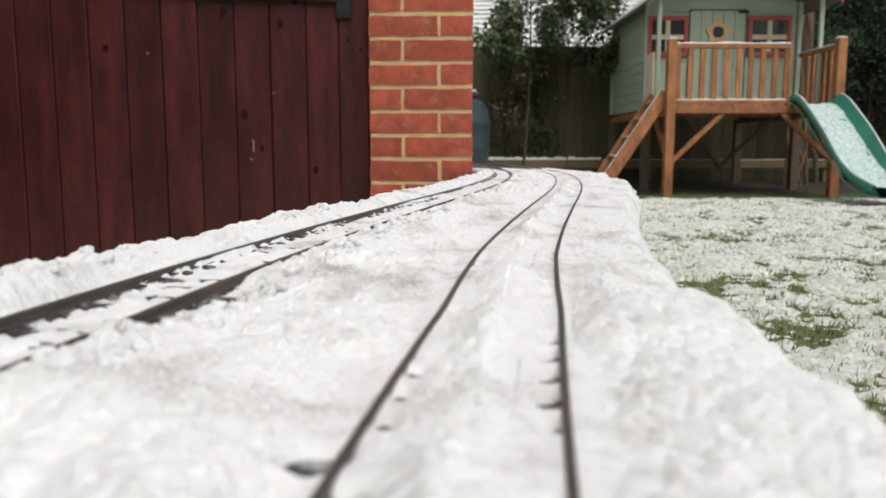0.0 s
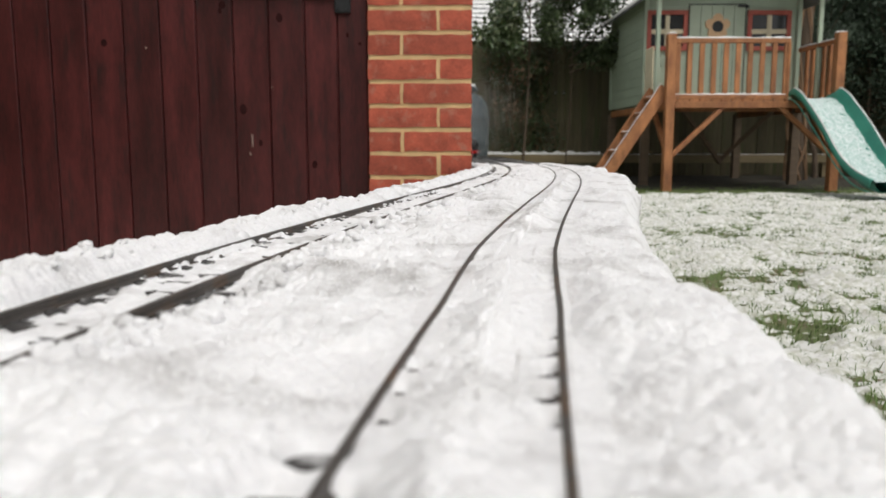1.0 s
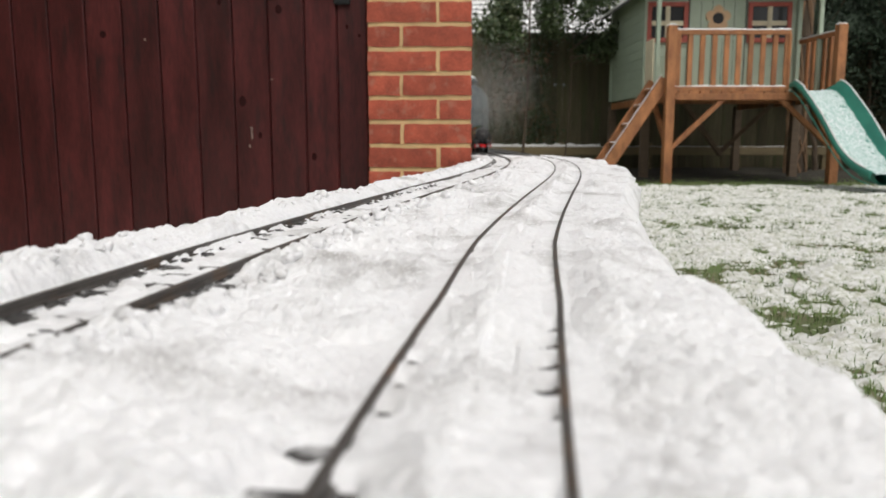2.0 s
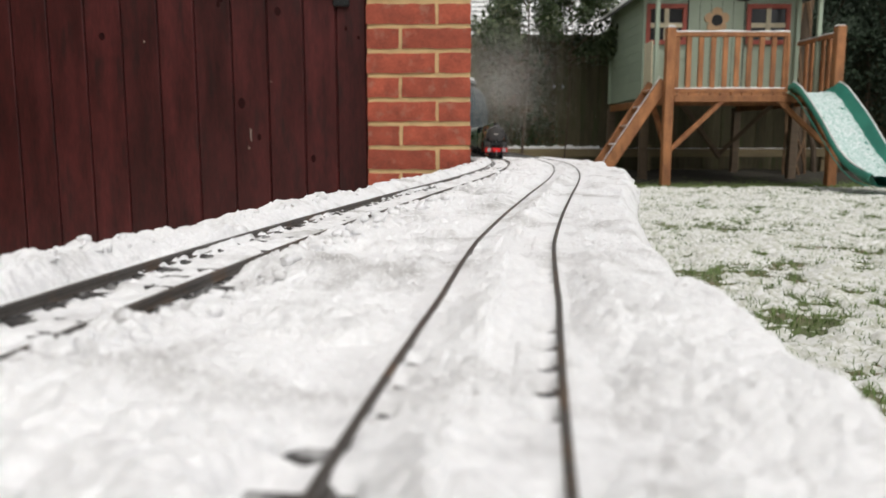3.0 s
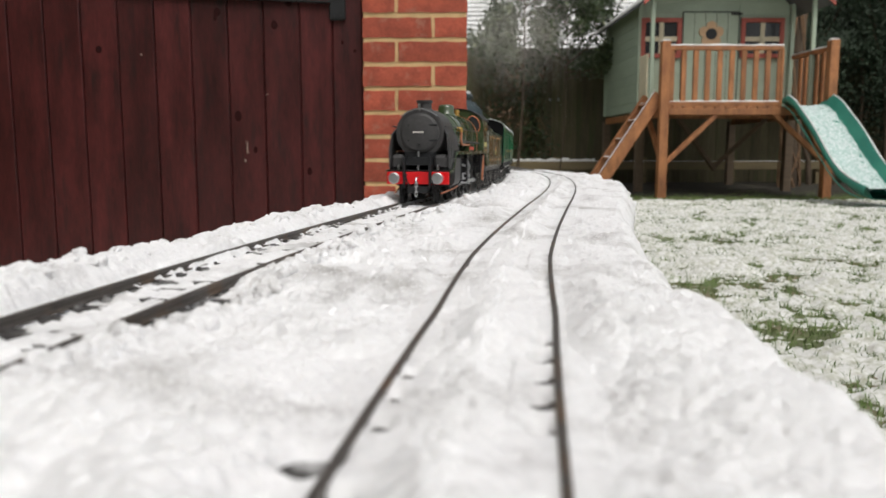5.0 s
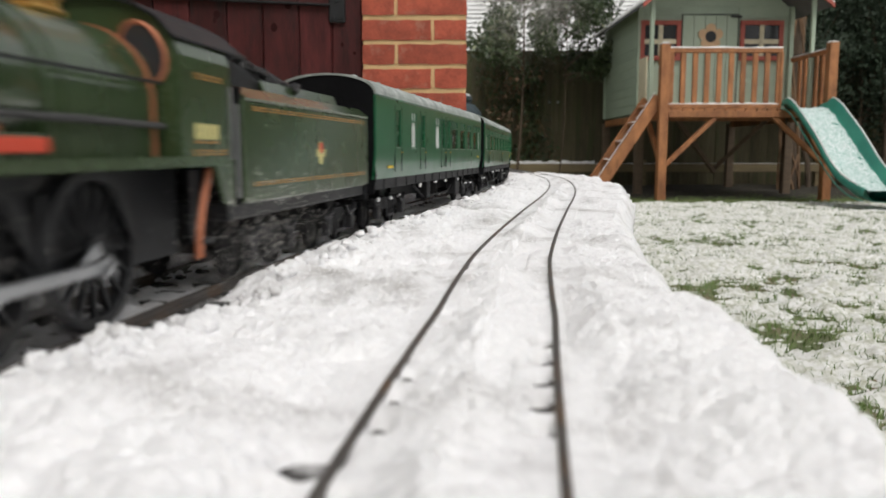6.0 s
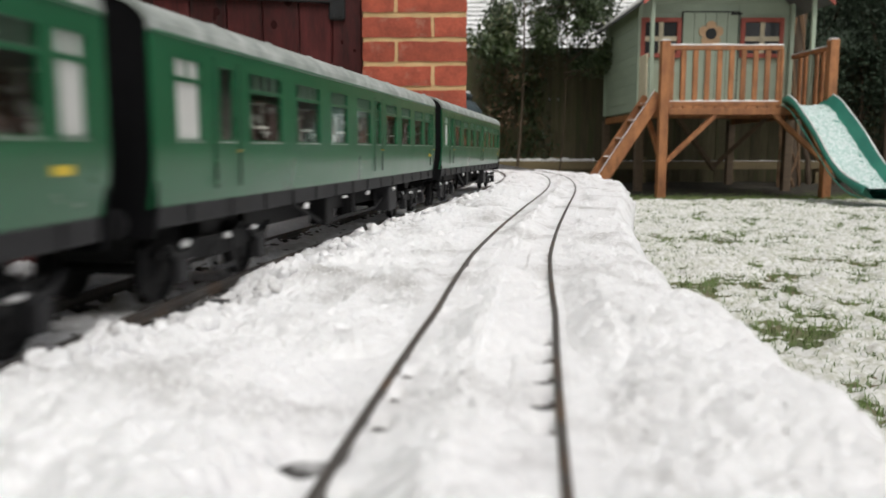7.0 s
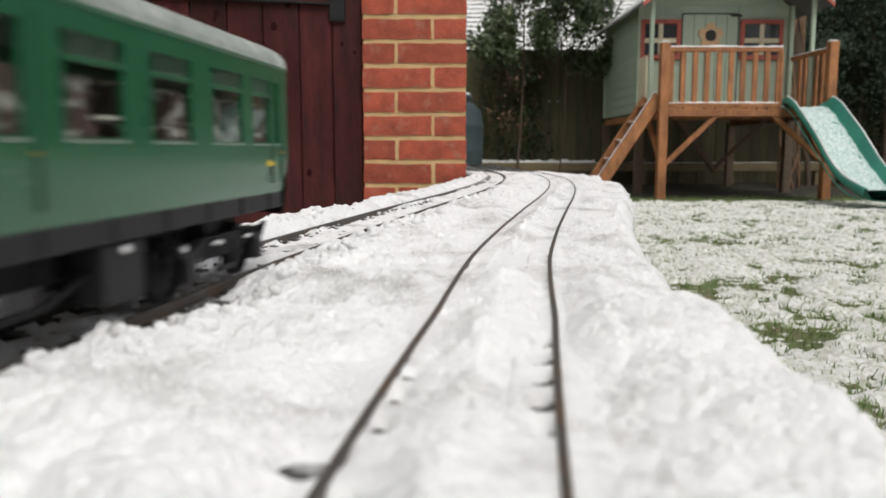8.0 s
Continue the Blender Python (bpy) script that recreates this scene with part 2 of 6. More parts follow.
def loft(bm, sections, closed=True, caps=True):
    """Skin over a row of equal-length outlines."""
    rows = [[bm.verts.new(p) for p in s] for s in sections]
    n = len(rows[0])
    for a, b in zip(rows, rows[1:]):
        for j in range(n if closed else n - 1):
            bm.faces.new((a[j], a[(j + 1) % n], b[(j + 1) % n], b[j]))
    if caps and closed:
        bm.faces.new(rows[0][::-1])
        bm.faces.new(rows[-1])
    return bm


def grid_sheet(name, xs, ys, height, material):
    """One sheet over the grid xs by ys with heights from a function of arrays."""
    gx, gy = np.meshgrid(xs, ys)
    gz = height(gx, gy)
    nx, ny = len(xs), len(ys)
    co = np.stack([gx.ravel(), gy.ravel(), gz.ravel()], 1)
    i = (np.arange(ny - 1)[:, None] * nx + np.arange(nx - 1)[None, :]).ravel()
    return raw_mesh(name, co, np.stack([i, i + 1, i + nx + 1, i + nx], 1), material)


def raw_mesh(name, co, faces, material, smooth=True, parent=None):
    me = bpy.data.meshes.new(name)
    me.from_pydata(co.tolist(), [], faces.tolist())
    me.materials.append(material)
    me.polygons.foreach_set("use_smooth", [smooth] * len(me.polygons))
    me.update()
    ob = new(name, me)
    ob.parent = parent
    return ob


def value_noise(x, y, seed, scale):
    """Smooth random heights in -1..1 for arrays of places."""
    rs = np.random.RandomState(seed)
    table = rs.rand(256, 256) * 2 - 1
    fx, fy = x * scale, y * scale
    ix, iy = np.floor(fx).astype(int), np.floor(fy).astype(int)
    ux, uy = fx - ix, fy - iy
    ux, uy = ux * ux * (3 - 2 * ux), uy * uy * (3 - 2 * uy)
    a, b = table[iy % 256, ix % 256], table[iy % 256, (ix + 1) % 256]
    c, d = table[(iy + 1) % 256, ix % 256], table[(iy + 1) % 256, (ix + 1) % 256]
    return (a * (1 - ux) + b * ux) * (1 - uy) + (c * (1 - ux) + d * ux) * uy


def fractal(x, y, seed, scale, octaves=4, gain=0.5):
    total, amp, norm = 0, 1.0, 0
    for i in range(octaves):
        total = total + amp * value_noise(x * (1 + 0.01 * i) + 0.37 * y * (i % 2), y - 0.21 * x * (i % 2), seed + i, scale * 2 ** i)
        norm += amp
        amp *= gain
    return total / norm


def grains(x, y, seed, cell):
    """Round heaps packed side by side, one to a cell, 0..1 high."""
    rs = np.random.RandomState(seed)
    jx, jy, size = rs.rand(256, 256), rs.rand(256, 256), 0.45 + 0.55 * rs.rand(256, 256)
    fx, fy = x / cell, y / cell
    ix, iy = np.floor(fx).astype(int), np.floor(fy).astype(int)
    top = np.zeros(np.shape(fx))
    for a in (-1, 0, 1):
        for b in (-1, 0, 1):
            px, py = (ix + a) % 256, (iy + b) % 256
            d = (fx - ix - a - jx[px, py]) ** 2 + (fy - iy - b - jy[px, py]) ** 2
            top = np.maximum(top, size[px, py] * np.sqrt(np.clip(1 - d / 0.85, 0, 1)))
    return top


# ---- the line of the railway: heading (sideways per forward) along the garden ----
HEAD_Y = (-3.6, 0, 0.4, 0.5, 0.7, 1.1, 1.5, 2.0, 2.5, 3.0, 3.6, 4.55, 4.9, 5.3, 11)
HEAD_G = (0.05, 0.10, 0.16, 0.19, 0.21, 0.205, 0.16, 0.10, 0.035, -0.005, -0.015, -0.03, -0.6, -3.0, -3.0)
LINE_Y = np.arange(-3.6, 11, 0.005)
LINE_G = np.convolve(np.pad(np.interp(LINE_Y, HEAD_Y, HEAD_G), 30, mode="edge"), np.ones(61) / 61, "valid")
LINE_X = np.concatenate([[0], np.cumsum((LINE_G[1:] + LINE_G[:-1]) * 0.0025)])
LINE_X += -0.153 - np.interp(0.2226, LINE_Y, LINE_X)
LINE_S = np.concatenate([[0], np.cumsum(np.hypot(np.diff(LINE_X), 0.005))])
LINE_S -= np.interp(0.0, LINE_Y, LINE_S)
RAIL_TOP = 0.409
GAUGE = 0.045
APART_Y, APART_V = (0.33, 0.5, 0.7, 0.95), (0.163, 0.157, 0.1545, 0.153)


def apart(y):
    """Distance between the two tracks, which draw together a little beyond the near curve."""
    return np.interp(y, APART_Y, APART_V)


def drop(y):
    return np.interp(y, (0.9, 1.3, 2.0, 2.7, 3.5, 5.0, 9.0), (0, 0.002, 0.006, 0.013, 0.018, 0.024, 0.024))


def on_line(y, side=0.0):
    """Places beside the centre of the first track, side metres to its right, for arrays of y."""
    x, g = np.interp(y, LINE_Y, LINE_X), np.interp(y, LINE_Y, LINE_G)
    n = np.hypot(1, g)
    return x + side / n, y - side * g / n, RAIL_TOP - drop(y)


def at_length(s):
    y = np.interp(s, LINE_S, LINE_Y)
    return Vector((np.interp(y, LINE_Y, LINE_X), y, RAIL_TOP - drop(y)))


# ---- ground ----
def uneven(lo, hi, step, far):
    core = np.arange(lo, hi, step)
    out = [step * 1.35 ** k for k in range(1, 60) if step * 1.35 ** k < far]
    run = np.cumsum(out)
    run = run[run < far]
    return np.concatenate([(lo - run)[::-1], core, core[-1] + run])


def turf_height(x, y):
    near = np.exp(-np.maximum(np.hypot(x - 2, y - 5) - 9, 0) / 4)
    return (0.010 * fractal(x, y, 3, 1.3, 4)) * near


def snow_cover(x, y):
    """How deep the thin snow lies on the lawn: below nothing where the grass shows."""
    d = 0.007 * fractal(x * 0.6, y, 11, 1.9, 3, 0.6) + 0.034 * fractal(x * 0.85, y, 17, 12.0, 4, 0.85) + 0.0055
    under = np.clip((y - 6.9) / 0.6, 0, 1) * np.clip((y - 6.7), 0, 1)
    # an even cover away from the trodden lawn
    even = np.clip(np.maximum(np.maximum(-0.1 - x, x - 5.4), 0.7 - y) / 0.3, 0, 1)
    d = d * (1 - even) + 0.012 * even
    return d - 0.035 * under


def lawn():
    g = grid_sheet("ground", uneven(-2, 6.5, 0.05, 300), uneven(-1, 11, 0.05, 300), turf_height, TURF)
    tagged(g, "muddy winter turf of a garden lawn under thin snow", "lawn", kind="structure")
    s = grid_sheet("snow_cover", uneven(-0.2, 5.6, 0.012, 7), uneven(0.6, 8.6, 0.014, 7),
                   lambda x, y: turf_height(x, y) + np.clip(snow_cover(x, y), -0.03, 0.03), LAWN_PATCHY)
    tagged(s, "thin patchy melting snow lying on the lawn", "snow", kind="stuff")
    rs = np.random.RandomState(5)
    n = 150000
    y = 0.7 + 8.2 * rs.rand(n) ** 1.7
    x = 0.15 + (0.60 * y + 0.4) * rs.rand(n)
    keep = snow_cover(x, y) < 0.004 - 0.012 * rs.rand(n) + 0.020 * (rs.rand(n) < 0.16)
    x, y = x[keep], y[keep]
    n = len(x)
    z = turf_height(x, y)
    a, tall = rs.rand(n) * 6.283, 0.008 + 0.024 * rs.rand(n) ** 1.6
    lean, w = 1.0 * tall, 0.0010 + 0.0007 * y / 3
    dx, dy = np.cos(a), np.sin(a)
    root = np.stack([x, y, z - 0.004], 1)
    side = np.stack([-dy * w, dx * w, np.zeros(n)], 1)
    mid = root + np.stack([dx * lean * 0.35, dy * lean * 0.35, tall * 0.7], 1)
    tip = root + np.stack([dx * lean, dy * lean, tall], 1)
    co = np.stack([root - side, root + side, mid - side * 0.7, mid + side * 0.7, tip], 1).reshape(-1, 3)
    b = np.arange(n)[:, None] * 5
    faces = [q for row in zip((b + [0, 1, 3, 2]).tolist(), (b + [2, 3, 4]).tolist()) for q in row]
    me = bpy.data.meshes.new("grass")
    me.from_pydata(co.tolist(), [], faces)
    me.materials.append(BLADE)
    tagged(new("grass", me), "green grass blades poking through the thin snow", "grass", kind="stuff")


lawn()


# dark ground sheet that stands in for the shade under the deck
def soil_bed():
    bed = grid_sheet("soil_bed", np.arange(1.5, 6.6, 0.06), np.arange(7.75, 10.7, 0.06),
                     lambda x, y: turf_height(x, y) + 0.004 + 0.030 * np.clip((y - 7.75) / 0.5, 0, 1) * (0.6 + 0.7 * fractal(x, y, 91, 5, 4, 0.6)), SHADE_SOIL)
    tagged(bed, "bare soil below the play tower, coloured dark in place of shade", "soil", kind="structure")


soil_bed()


# ---- the raised bed of the railway ----
def railway_bed():
    """Felt-covered board on timber legs, following the line."""
    ys = np.concatenate([np.arange(-3.5, 2.2, 0.1), np.arange(2.2, 6.2, 0.05)])
    left, right = -0.075, 0.226
    bm = bmesh.new()
    secs = []
    for y in ys:
        (xa, ya, z), (xb, yb, _) = on_line(y, left), on_line(y, right)
        z = z - 0.013
        secs.append([(xa, ya, z), (xb, yb, z), (xb, yb, z - 0.030), (xa, ya, z - 0.030)])
    loft(bm, secs)
    bed = thing("railway_bed", pose(0, 0, 0), "raised felt-covered timber board carrying the model railway", "railway bed", kind="structure")
    part("board", bm, BOARD, bed)
    for y in np.arange(-3.2, 5.7, 0.8):
        for side in (left + 0.05, right - 0.05):
            x, yy, z = on_line(y, side)
            leg = boxed(x - 0.025, x + 0.025, yy - 0.025, yy + 0.025, -0.05, z - 0.043, 0.003)
            part("leg", leg, FRAMEWOOD, bed)


railway_bed()


TIE_START, TIE_STEP = 0.0, 0.0225


def bed_snow_height(v, y):
    """Snow on the bed, measured from the rail tops; v is the distance right of the first track's centre."""
    def bump(c, w):
        return np.exp(-((v - c) / w) ** 2)
    gap = apart(y)
    off = np.abs(np.abs(v - gap) - GAUGE / 2)
    bank = np.clip((-0.028 - v) / 0.006, 0, 1)
    rough = 0.0015 * fractal(v, y, 21, 120, 4, 0.7) + (0.0075 * fractal(v, y, 29, 20, 4, 0.5) + 0.0060 * fractal(v, y, 35, 9, 2)) * (1 - 0.72 * bank)
    rough *= np.clip(off / 0.020, 0.22, 1)
    # clods of several sizes, packed grain by grain, stronger away from the second track
    wx, wy = v + 0.0025 * fractal(v, y, 36, 90, 2), y + 0.0025 * fractal(v, y, 34, 90, 2)
    clod = 0.0042 * grains(wx, wy, 37, 0.0125) * np.clip(0.5 + 1.6 * fractal(v, y, 38, 14, 2), 0.0, 1.2)
    clod = clod + 0.0024 * grains(wx, wy, 39, 0.0058) + 0.0015 * (1 + 0.5 * bank) * grains(v, y, 40, 0.0027)
    amount = np.clip(off / 0.018 - 0.05, 0.15, 1.1) * np.where(v > gap, 0.72, 1.0)
    h = -0.0034 + rough + clod * amount * (1 - 0.25 * bank)
    # melted hollow with slush between the first track's rails, snow bank beside it and along the outer edge
    hollow = 1 / (1 + np.exp(-(0.0225 - np.abs(v)) / 0.0016))
    covered = np.clip(0.5 + 1.6 * fractal(v * 0.3, y, 41, 5, 3), 0, 1) * np.clip((y - 0.45) / 0.5, 0, 1)
    beat = np.abs((np.interp(y, LINE_Y, LINE_S) - TIE_START) / TIE_STEP % 1 - 0.5) * TIE_STEP
    on_tie = np.exp(-((beat - TIE_STEP / 2) / 0.0050) ** 2)
    slush = -0.0079 + 0.0042 * grains(v * 0.6, y, 44, 0.0046) + 0.0024 * fractal(v, y, 43, 60, 4) + 0.0012 * on_tie + 0.0028 * covered
    slush -= 0.0022 * np.exp(-((v + GAUGE / 2 - 0.0045) / 0.0035) ** 2)
    h = h * (1 - hollow) + hollow * slush
    lumps = np.clip(fractal(v * 0.8, y, 51, 34, 4, 0.6), -0.1, 1)
    h += bump(0.050, 0.010) * (0.0005 + 0.0085 * np.clip(lumps - 0.08, 0, 1)) - bump(0.036, 0.012) * 0.0030
    h += np.clip((-0.030 - v) / 0.008, 0, 1) * (0.0060 + 0.0040 * np.clip((0.50 - y) / 0.2, 0, 1) + 0.0040 * fractal(v, y, 57, 55, 4, 0.75))
    h = np.where(v > 0.062, np.maximum(h, -0.0036), h)
    # the second track: snow level with the rail tops, with thawed pits at the chairs
    pits = 0 * h
    for k, c in enumerate((gap - GAUGE / 2 - 0.001, gap + GAUGE / 2 + 0.001)):
        inward = 1 if k == 0 else -1
        soft = 0.6 + 0.5 * fractal(v * 0.2, y, 61, 24, 3)
        h -= np.exp(-((v - c - inward * 0.0012) / 0.0036) ** 2) * 0.0010 * np.clip(soft, 0.35, 0.95)
        thaw = np.clip(1.7 * fractal(v * 0, y, 67 + k, 22, 2) + (0.80 if k else -0.30), 0, 1)
        near = np.clip((0.62 - y) / 0.15, 0, 1)
        inner = np.exp(-((v - c - inward * 0.0042) / 0.0033) ** 2)
        pits = pits + inner * np.exp(-((beat - TIE_STEP / 2) / 0.0056) ** 2) * (0.0140 if k else 0.0100) * thaw * near
        if k == 0:
            ends = np.exp(-((v - c + 0.0085 + 0.003 * fractal(v, y, 63, 90, 2)) / 0.0075) ** 2) * np.exp(-((beat - TIE_STEP / 2) / 0.0068) ** 2)
            pits = pits + ends * 0.0150 * np.clip((0.195 - y) / 0.02, 0, 1) * np.clip(1.1 + 0.8 * fractal(v, y, 65, 110, 3), 0.5, 1)
    h = np.where(off < 0.012, np.maximum(h, -0.0013 - 0.10 * np.maximum(off - 0.003, 0)), h) - pits
    for c, deep in ((-GAUGE / 2 - 0.002, 0.0026), (GAUGE / 2 + 0.0024, 0.0054)):
        h -= bump(c, 0.0045) * deep
    h -= bump(0.0290, 0.0060) * 0.0050 * np.clip((0.35 - y) / 0.05, 0, 1) * np.clip(0.75 + 1.6 * fractal(v * 0.5, y, 45, 16, 2), 0, 1)
    h += np.exp(-((v - gap) / 0.017) ** 2) * 0.0016
    # a crack between the tracks
    h -= np.exp(-((v - 0.088 - 0.012 * fractal(v * 0, y, 71, 20, 2)) / 0.006) ** 2) * 0.004 * np.clip(fractal(v * 0, y, 73, 7, 2) + 0.2, 0, 1)
    # long shallow hollows of wet snow between the tracks
    x = on_line(y, v)[0]
    for hx, hy, wx, wy, deep in ((-0.040, 0.262, 0.030, 0.007, 0.0055), (-0.070, 0.285, 0.020, 0.006, 0.0045), (-0.030, 0.466, 0.036, 0.014, 0.0065), (-0.080, 0.300, 0.012, 0.012, 0.003)):
        h -= deep * np.exp(-(((x - hx) / wx) ** 2) - ((y - hy - 0.004 * fractal(v, y, 46, 70, 2)) / wy) ** 2) * (0.7 + 0.9 * fractal(v, y, 47, 60, 3))
    # the rail heads stay clear
    for c in (-GAUGE / 2 - 0.0012 + 0 * y, GAUGE / 2 + 0.0012 + 0 * y):
        h = np.where(np.abs(v - c) < 0.0015, np.minimum(h, -0.0009), h)
    # on the unused second track loose snow drifts over the heads here and there, farther on
    drift = -0.0009 + 0.0020 * np.clip((y - 0.45) / 0.4, 0, 1) * np.clip(0.35 + 2.2 * fractal(v * 0.3, y, 66, 30, 3), 0, 1)
    for c in (gap - GAUGE / 2 - 0.0012, gap + GAUGE / 2 + 0.0012):
        h = np.where(np.abs(v - c) < 0.0015, np.clip(h, None, drift), h)
    # sleeper ends stay buried but for the nearest ones
    buried = (v > 0.062) & (np.abs(v - gap) > 0.030) & (y > 0.2)
    return np.maximum(h, np.where(buried, -0.0042, -0.0125))


def snow_edges(y):
    lo = -0.066 + 0.008 * fractal(y * 0, y, 81, 18, 5, 0.7)
    # the outer edge: a wide near shelf, a bite, and two bulging heaps farther on
    hi = np.interp(y, (-0.5, 0.15, 0.21, 0.30, 0.35, 0.42, 0.48, 0.51, 0.56, 0.69, 0.83, 0.93, 1.16, 1.65, 2.3),
                   (0.246, 0.259, 0.265, 0.257, 0.252, 0.246, 0.244, 0.237, 0.236, 0.241, 0.234, 0.240, 0.254, 0.276, 0.262))
    hi = hi + 0.0045 * fractal(y * 0, y, 85, 26, 5, 0.75)
    return lo, hi


def bed_snow():
    ys = np.concatenate([np.arange(-3.4, 0.07, 0.03), 0.07 * 1.0032 ** np.arange(0, 1225)])
    ys = ys[ys < 3.4]
    cols = 520
    u = np.linspace(0, 1, cols)
    lo, hi = snow_edges(ys)
    V = lo[:, None] + (hi - lo)[:, None] * u[None, :]
    Y = np.repeat(ys[:, None], cols, 1)
    H = bed_snow_height(V, Y)
    # rounded edges
    edge = np.minimum(V - lo[:, None], hi[:, None] - V)
    H = H - 0.010 * np.clip(1 - edge / 0.010, 0, 1) ** 2
    end = np.clip((3.4 - Y) / 1.05, 0, 1)
    H = H * end - 0.0075 * (1 - end)
    # skirts that hang over the edge of the board
    drops = ((0.006, 0.010), (0.009, 0.020), (0.006, 0.032), (-0.006, 0.042))
    nl = np.stack([lo - o + 0.003 * fractal(ys * 0 + 9 * i, ys, 91 + i, 30, 3) for i, (o, _) in enumerate(drops[::-1])], 1)
    nr = np.stack([hi + o + 0.005 * fractal(ys * 0 + 9 * i, ys, 95 + i, 30, 3) for i, (o, _) in enumerate(drops)], 1)
    hl = np.stack([-0.012 - d + 0 * ys for _, d in drops[::-1]], 1) * 0.75
    hr = np.stack([-0.008 - d + 0.004 * fractal(ys * 0 + 5 * i, ys, 99 + i, 22, 3) for i, (_, d) in enumerate(drops)], 1)
    V, H = np.concatenate([nl, V, nr], 1), np.concatenate([hl, H, hr], 1)
    cols = V.shape[1]
    Y = np.repeat(ys[:, None], cols, 1)
    X, YY, Z = on_line(Y, V)
    co = np.stack([X.ravel(), YY.ravel(), (Z + H).ravel()], 1)
    i = (np.arange(len(ys) - 1)[:, None] * cols + np.arange(cols - 1)[None, :]).ravel()
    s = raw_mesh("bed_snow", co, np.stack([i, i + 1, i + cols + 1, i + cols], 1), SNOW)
    tagged(s, "thick wet granular snow banked along the model railway", "snow", kind="stuff")
    # loose icy grains
    rs = np.random.RandomState(8)
    n = 70000
    y = 0.18 * (1.7 / 0.18) ** rs.rand(n)
    lo, hi = snow_edges(y)
    v = lo + (hi - lo) * rs.rand(n)
    h = bed_snow_height(v, y)
    keep = (np.abs(v) > 0.027) & (np.abs(np.abs(v - apart(y)) - GAUGE / 2) > 0.004)
    v, y, h = v[keep], y[keep], h[keep]
    edge = np.minimum(v - snow_edges(y)[0], snow_edges(y)[1] - v)
    h = h - 0.010 * np.clip(1 - edge / 0.010, 0, 1) ** 2
    crumbs(v, y, h, 0.0003 + 0.0007 * rs.rand(len(v)) ** 2.5, rs, "snow_grains", "loose icy grains on the snow beside the rails")
    # soft crumbs that fell from the banks
    n = 420
    y = 0.20 * (1.9 / 0.20) ** rs.rand(n)
    v = np.where(rs.rand(n) < 0.85, 0.040 + 0.020 * rs.rand(n), -0.036 - 0.020 * rs.rand(n))
    crumbs(v, y, bed_snow_height(v, y), 0.0012 + 0.0032 * rs.rand(n) ** 2.4, rs, "snow_crumbs", "soft lumps of snow along the track", SNOW, 2)


def crumbs(v, y, h, r, rs, name, label, material=SNOW_CRUMB, detail=1):
    bm = bmesh.new()
    if detail == 1:
        bmesh.ops.create_cone(bm, segments=4, radius1=1, radius2=0, depth=1.0)
    else:
        bmesh.ops.create_icosphere(bm, subdivisions=detail, radius=1)
    bmesh.ops.triangulate(bm, faces=bm.faces)
    bm.verts.index_update()
    base = np.array([p.co[:] for p in bm.verts])
    tri = np.array([[q.index for q in f.verts] for f in bm.faces])
    bm.free()
    n = len(v)
    X, Y, Z = on_line(y, v)
    centre = np.stack([X, Y, Z + h + r * 0.25], 1)
    wob = 0.65 + 0.7 * rs.rand(n, len(base), 1)
    if detail > 1:
        k = rs.normal(size=(n, 5, 3)) * 2.6
        wob = 1 + 0.16 * np.sin(np.einsum("nkc,vc->nkv", k, base) + 6 * rs.rand(n, 5, 1)).sum(1)[:, :, None] + 0.05 * rs.normal(size=(n, len(base), 1))
    co = centre[:, None, :] + base[None] * wob * r[:, None, None] * np.array([1, 1, 0.8])
    f = tri[None] + (np.arange(n) * len(base))[:, None, None]
    tagged(raw_mesh(name, co.reshape(-1, 3), f.reshape(-1, 3), material, detail > 1), label, "snow", kind="stuff")


bed_snow()


